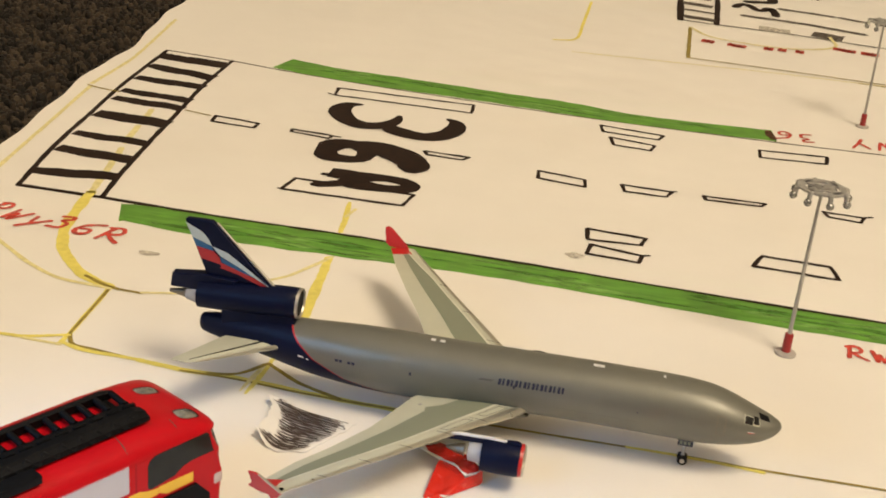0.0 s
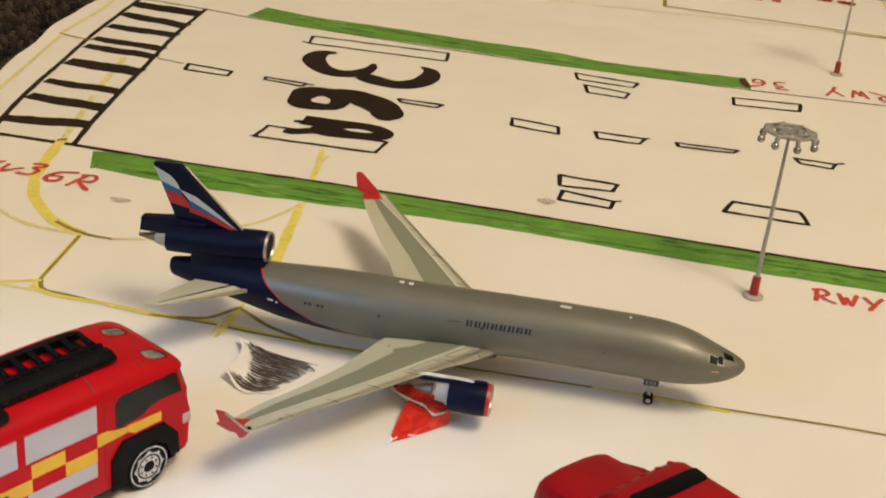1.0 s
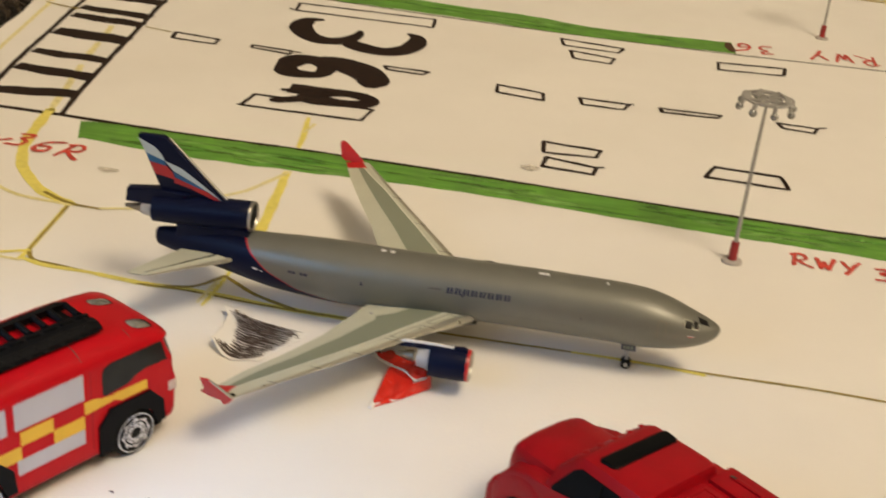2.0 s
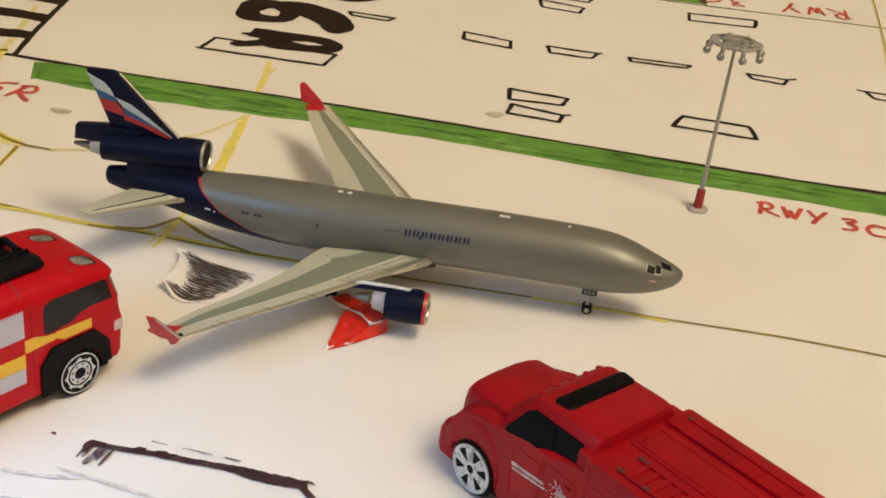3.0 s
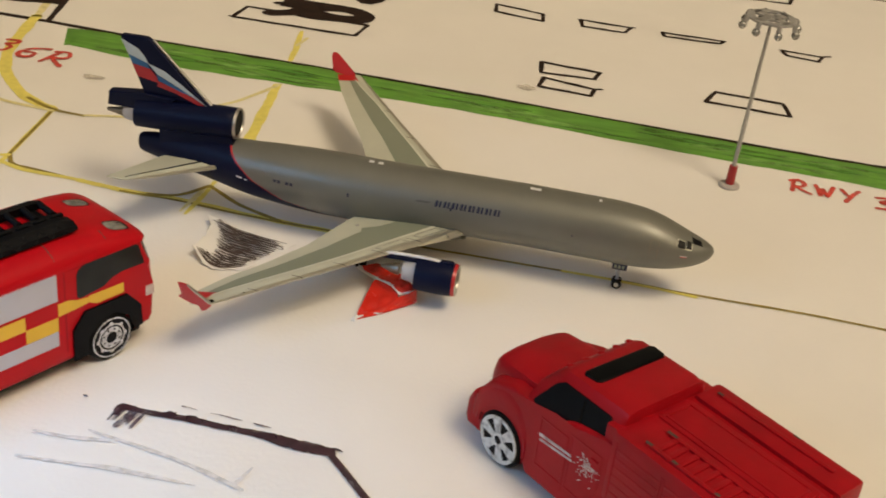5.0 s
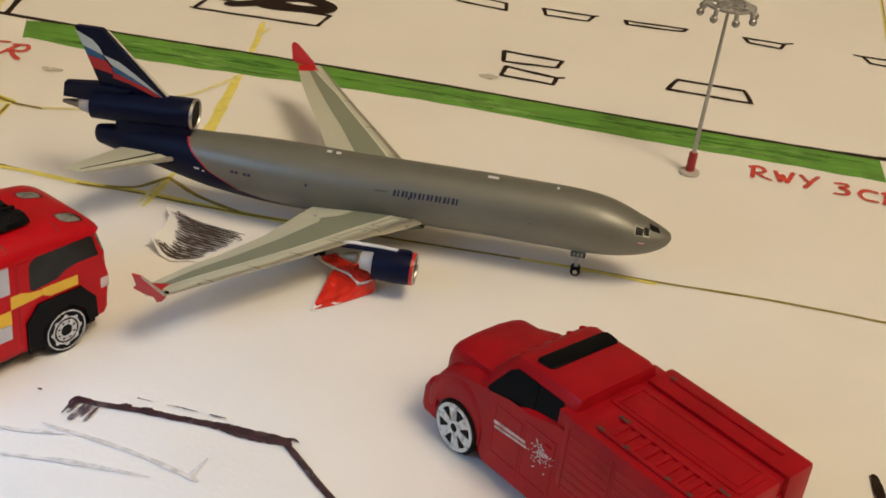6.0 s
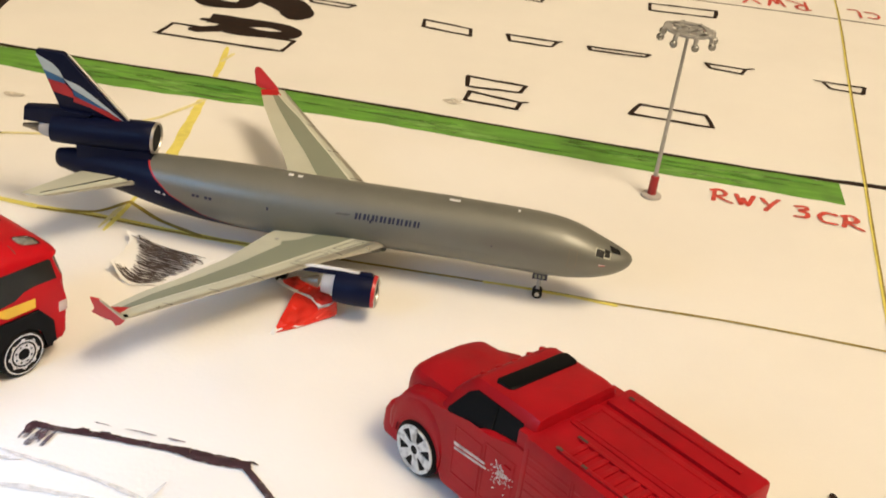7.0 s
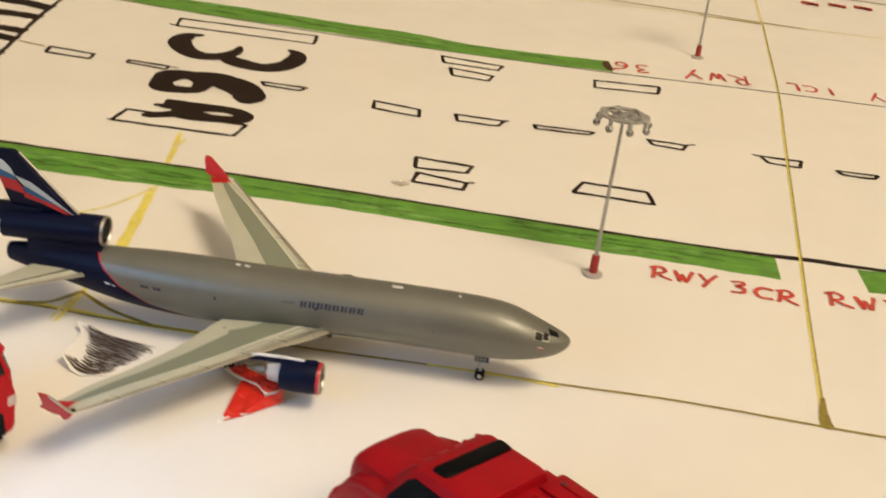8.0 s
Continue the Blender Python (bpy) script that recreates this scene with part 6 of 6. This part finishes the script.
def curled(u, v):
    """The scribbled scrap: a curled four-sided piece, rims lifting."""
    a, b, c, d = (np.array(q) for q in ((-129.8, -85.4), (-117.4, -88.6), (-108.6, -73.0), (-131.4, -68.4)))
    x, y = (a * (1 - u) + b * u) * (1 - v) + (d * (1 - u) + c * u) * v
    y -= 2.6 * math.sin(math.pi * min(u * 1.1, 1.0)) * (1 - v) ** 2
    x += 1.6 * math.sin(math.pi * v) * (1 - u) ** 2
    z = 0.2 + (5.5 + 7.0 * (1 - v)) * max(0.0, 0.42 - u) ** 1.7 + 6.0 * max(0.0, v - 0.72) ** 1.3 * max(0.0, 0.5 - u) + 1.0 * max(0.0, 0.3 - v) ** 1.4
    return Vector((float(x), float(y), z))


scrap = thing("paper_scrap", -121, -76.5, 0, 0, "curled white paper scrap covered in brown scribble", "paper scrap")
bm = bmesh.new()
n = 22
rg = random.Random(11)
edge = [rg.uniform(-0.02, 0.02) for _ in range(n + 1)]
g = [[bm.verts.new(curled(i / n + (edge[j] if i in (0, n) else 0), j / n + (edge[i] if j in (0, n) else 0)) - Vector((-121, -76.5, 0))) for i in range(n + 1)] for j in range(n + 1)]
for p, q in zip(g, g[1:]):
    for i in range(n):
        bm.faces.new((p[i], p[i + 1], q[i + 1], q[i]))
ret = bmesh.ops.extrude_face_region(bm, geom=bm.faces[:])
for v in ret["geom"]:
    if isinstance(v, bmesh.types.BMVert):
        v.co.z -= 0.12
part("sheet", bm, M_SCRAP, scrap, "white curled sheet")
for k in range(72):
    v = 0.05 + 0.90 * k / 71 + rg.uniform(-0.010, 0.010)
    u0 = 0.29 - 0.22 * max(0.0, (v - 0.3) / 0.65) + rg.uniform(-0.04, 0.05)
    if v < 0.2:
        u0 = 0.03 + 1.3 * max(0.0, v - 0.06) + rg.uniform(0, 0.04)
    u1 = 0.95 + rg.uniform(-0.10, 0.02) - 0.06 * abs(v - 0.6)
    bm = bmesh.new()
    left, right = [], []
    for i in range(15):
        t = i / 14
        u = u0 + (u1 - u0) * t
        vv = v + 0.014 * math.sin(t * 4.0 + k * 1.7) + (0.035 if k % 2 else -0.035) * (t - 0.5)
        w = (0.0125 if k % 5 else 0.006) * (1 - 0.5 * abs(2 * t - 1))
        off = Vector((121, 76.5, 0.07 + 0.004 * k))
        left.append(bm.verts.new(curled(u, vv + w) + off)), right.append(bm.verts.new(curled(u, vv - w) + off))
    for i in range(14):
        bm.faces.new((left[i], left[i + 1], right[i + 1], right[i]))
    part("scribble_stroke", bm, M_SCRIBBLE, scrap, "brown felt-pen scribble" if k == 0 else "")

for cu, cv, ru, rv in ((0.20, 0.955, 0.075, 0.030), (0.25, 0.90, 0.10, 0.035), (0.24, 0.74, 0.05, 0.03), (0.93, 0.80, 0.06, 0.03)):
    bm = bmesh.new()
    inner, outer = [], []
    for i in range(24):
        a = 2 * math.pi * i / 24
        off = Vector((121, 76.5, 0.36))
        for row, k in ((inner, 0.84), (outer, 1.12)):
            row.append(bm.verts.new(curled(cu + ru * k * math.cos(a), cv + rv * k * math.sin(a) - 0.25 * ru * k * math.cos(a)) + off))
    for i in range(24):
        j = (i + 1) % 24
        bm.faces.new((inner[i], inner[j], outer[j], outer[i]))
    part("scribble_loop", bm, M_SCRIBBLE, scrap, "loop of the brown scribble")

red = thing("red_paper_strip", -84, -88, 0, 0, "folded torn red paper strip with white edges", "paper scrap")


def fold(name, corners, mat, label="", n=12, sag=0.5, thick=0.15):
    bm = bmesh.new()
    a, b, c, d = (Vector(q) - Vector((-84, -88, 0)) for q in corners)
    g = []
    for j in range(n + 1):
        t = j / n
        row = []
        for i in range(n + 1):
            s = i / n
            p = (a * (1 - s) + b * s) * (1 - t) + (d * (1 - s) + c * s) * t
            p.z += sag * math.sin(math.pi * s) * math.sin(math.pi * t) + (0.55 * abs(math.sin(5.2 * s + 3.1 * t + 7 * a.x)) + 0.35 * abs(math.sin(4.1 * s - 6.3 * t + 3 * b.y)) - 0.45) * min(1.0, 4 * s, 4 - 4 * s) * min(1.0, 4 * t, 4 - 4 * t)
            row.append(bm.verts.new(p))
        g.append(row)
    for p, q in zip(g, g[1:]):
        for i in range(n):
            bm.faces.new((p[i], p[i + 1], q[i + 1], q[i]))
    ret = bmesh.ops.extrude_face_region(bm, geom=bm.faces[:])
    for v in ret["geom"]:
        if isinstance(v, bmesh.types.BMVert):
            v.co.z -= thick
    return part(name, bm, mat, red, label)


A, LOW, COR, COT = (-88.2, -100.2, 0.3), (-83.1, -96.3, 0.35), (-75.9, -89.2, 0.5), (-76.3, -88.6, 3.8)
RIDGE = [(-91.3, -82.5, 3.0), (-86.3, -86.0, 3.0), (-82.9, -87.7, 3.2), (-79.7, -91.1, 3.0), (-77.5, -90.1, 3.4)]
fold("lower_fold", [A, LOW, (-80.0, -91.5, 2.5), (-86.8, -87.1, 2.4)], M_REDPAPER, "red glossy paper flap", 14, -0.4)
fold("lower_fold", [LOW, COR, (-77.2, -89.4, 3.0), (-80.0, -91.5, 2.5)], M_REDPAPER, "creased red paper flap", 14, -0.7)
fold("lower_fold", [(-86.8, -87.1, 2.4), (-80.0, -91.5, 2.5), (-80.6, -89.2, 3.0), (-86.3, -85.8, 2.9)], M_REDPAPER, "", 6, -0.6)
fold("upper_fold", [RIDGE[0], RIDGE[1], (-83.2, -82.6, 4.1), (-87.4, -79.8, 3.4)], M_REDPAPER, "red glossy paper fold", 14, 0.5)
fold("upper_fold", [RIDGE[1], RIDGE[2], (-80.3, -85.0, 4.4), (-83.2, -82.6, 4.1)], M_REDPAPER, "", 6, 0.3)
fold("upper_fold", [RIDGE[2], RIDGE[3], COT, (-80.3, -85.0, 4.4)], M_REDPAPER, "", 12, 0.6)
fold("side_fold", [(-77.5, -90.0, 3.3), (-76.9, -89.2, 0.7), COR, COT], M_REDPAPER, "", 4, 0.15)
rt = random.Random(5)


def torn(line, width, label=""):
    """White torn rim along a fold, uneven in width."""
    bm = bmesh.new()
    o = Vector((-84, -88, 0))
    pts = smooth_line([Vector(p) for p in line], 5)
    row = []
    for k, p in enumerate(pts):
        p = Vector(p) - o
        w = width * rt.uniform(0.45, 1.25)
        row.append([bm.verts.new(p + Vector((0.35 * w, 0.9 * w, 0.16))), bm.verts.new(p + Vector((-0.1 * w, -0.25 * w, 0.14))), bm.verts.new(p + Vector((-0.1 * w, -0.25 * w, -0.06))), bm.verts.new(p + Vector((0.35 * w, 0.9 * w, -0.04)))])
    for p, q in zip(row, row[1:]):
        for i in range(4):
            bm.faces.new((p[i], p[(i + 1) % 4], q[(i + 1) % 4], q[i]))
    bm.faces.new(row[0]), bm.faces.new(row[-1][::-1])
    part("torn_edge", bm, M_SCRAP, red, label)


torn(RIDGE[:4], 1.0, "white torn paper edge")
torn(RIDGE[3:], 1.0, "white torn paper edge")
torn([A, (-85.4, -97.1, 0.35), LOW], 1.1, "white torn paper edge")
torn([LOW, (-79.4, -91.9, 0.4), COR], 0.3)
fold("torn_edge", [(-88.9, -100.3, 0.2), (-87.8, -100.8, 0.25), (-87.3, -99.3, 0.8), (-88.1, -98.5, 1.1)], M_SCRAP, "white torn paper corner", 5, 0.15)
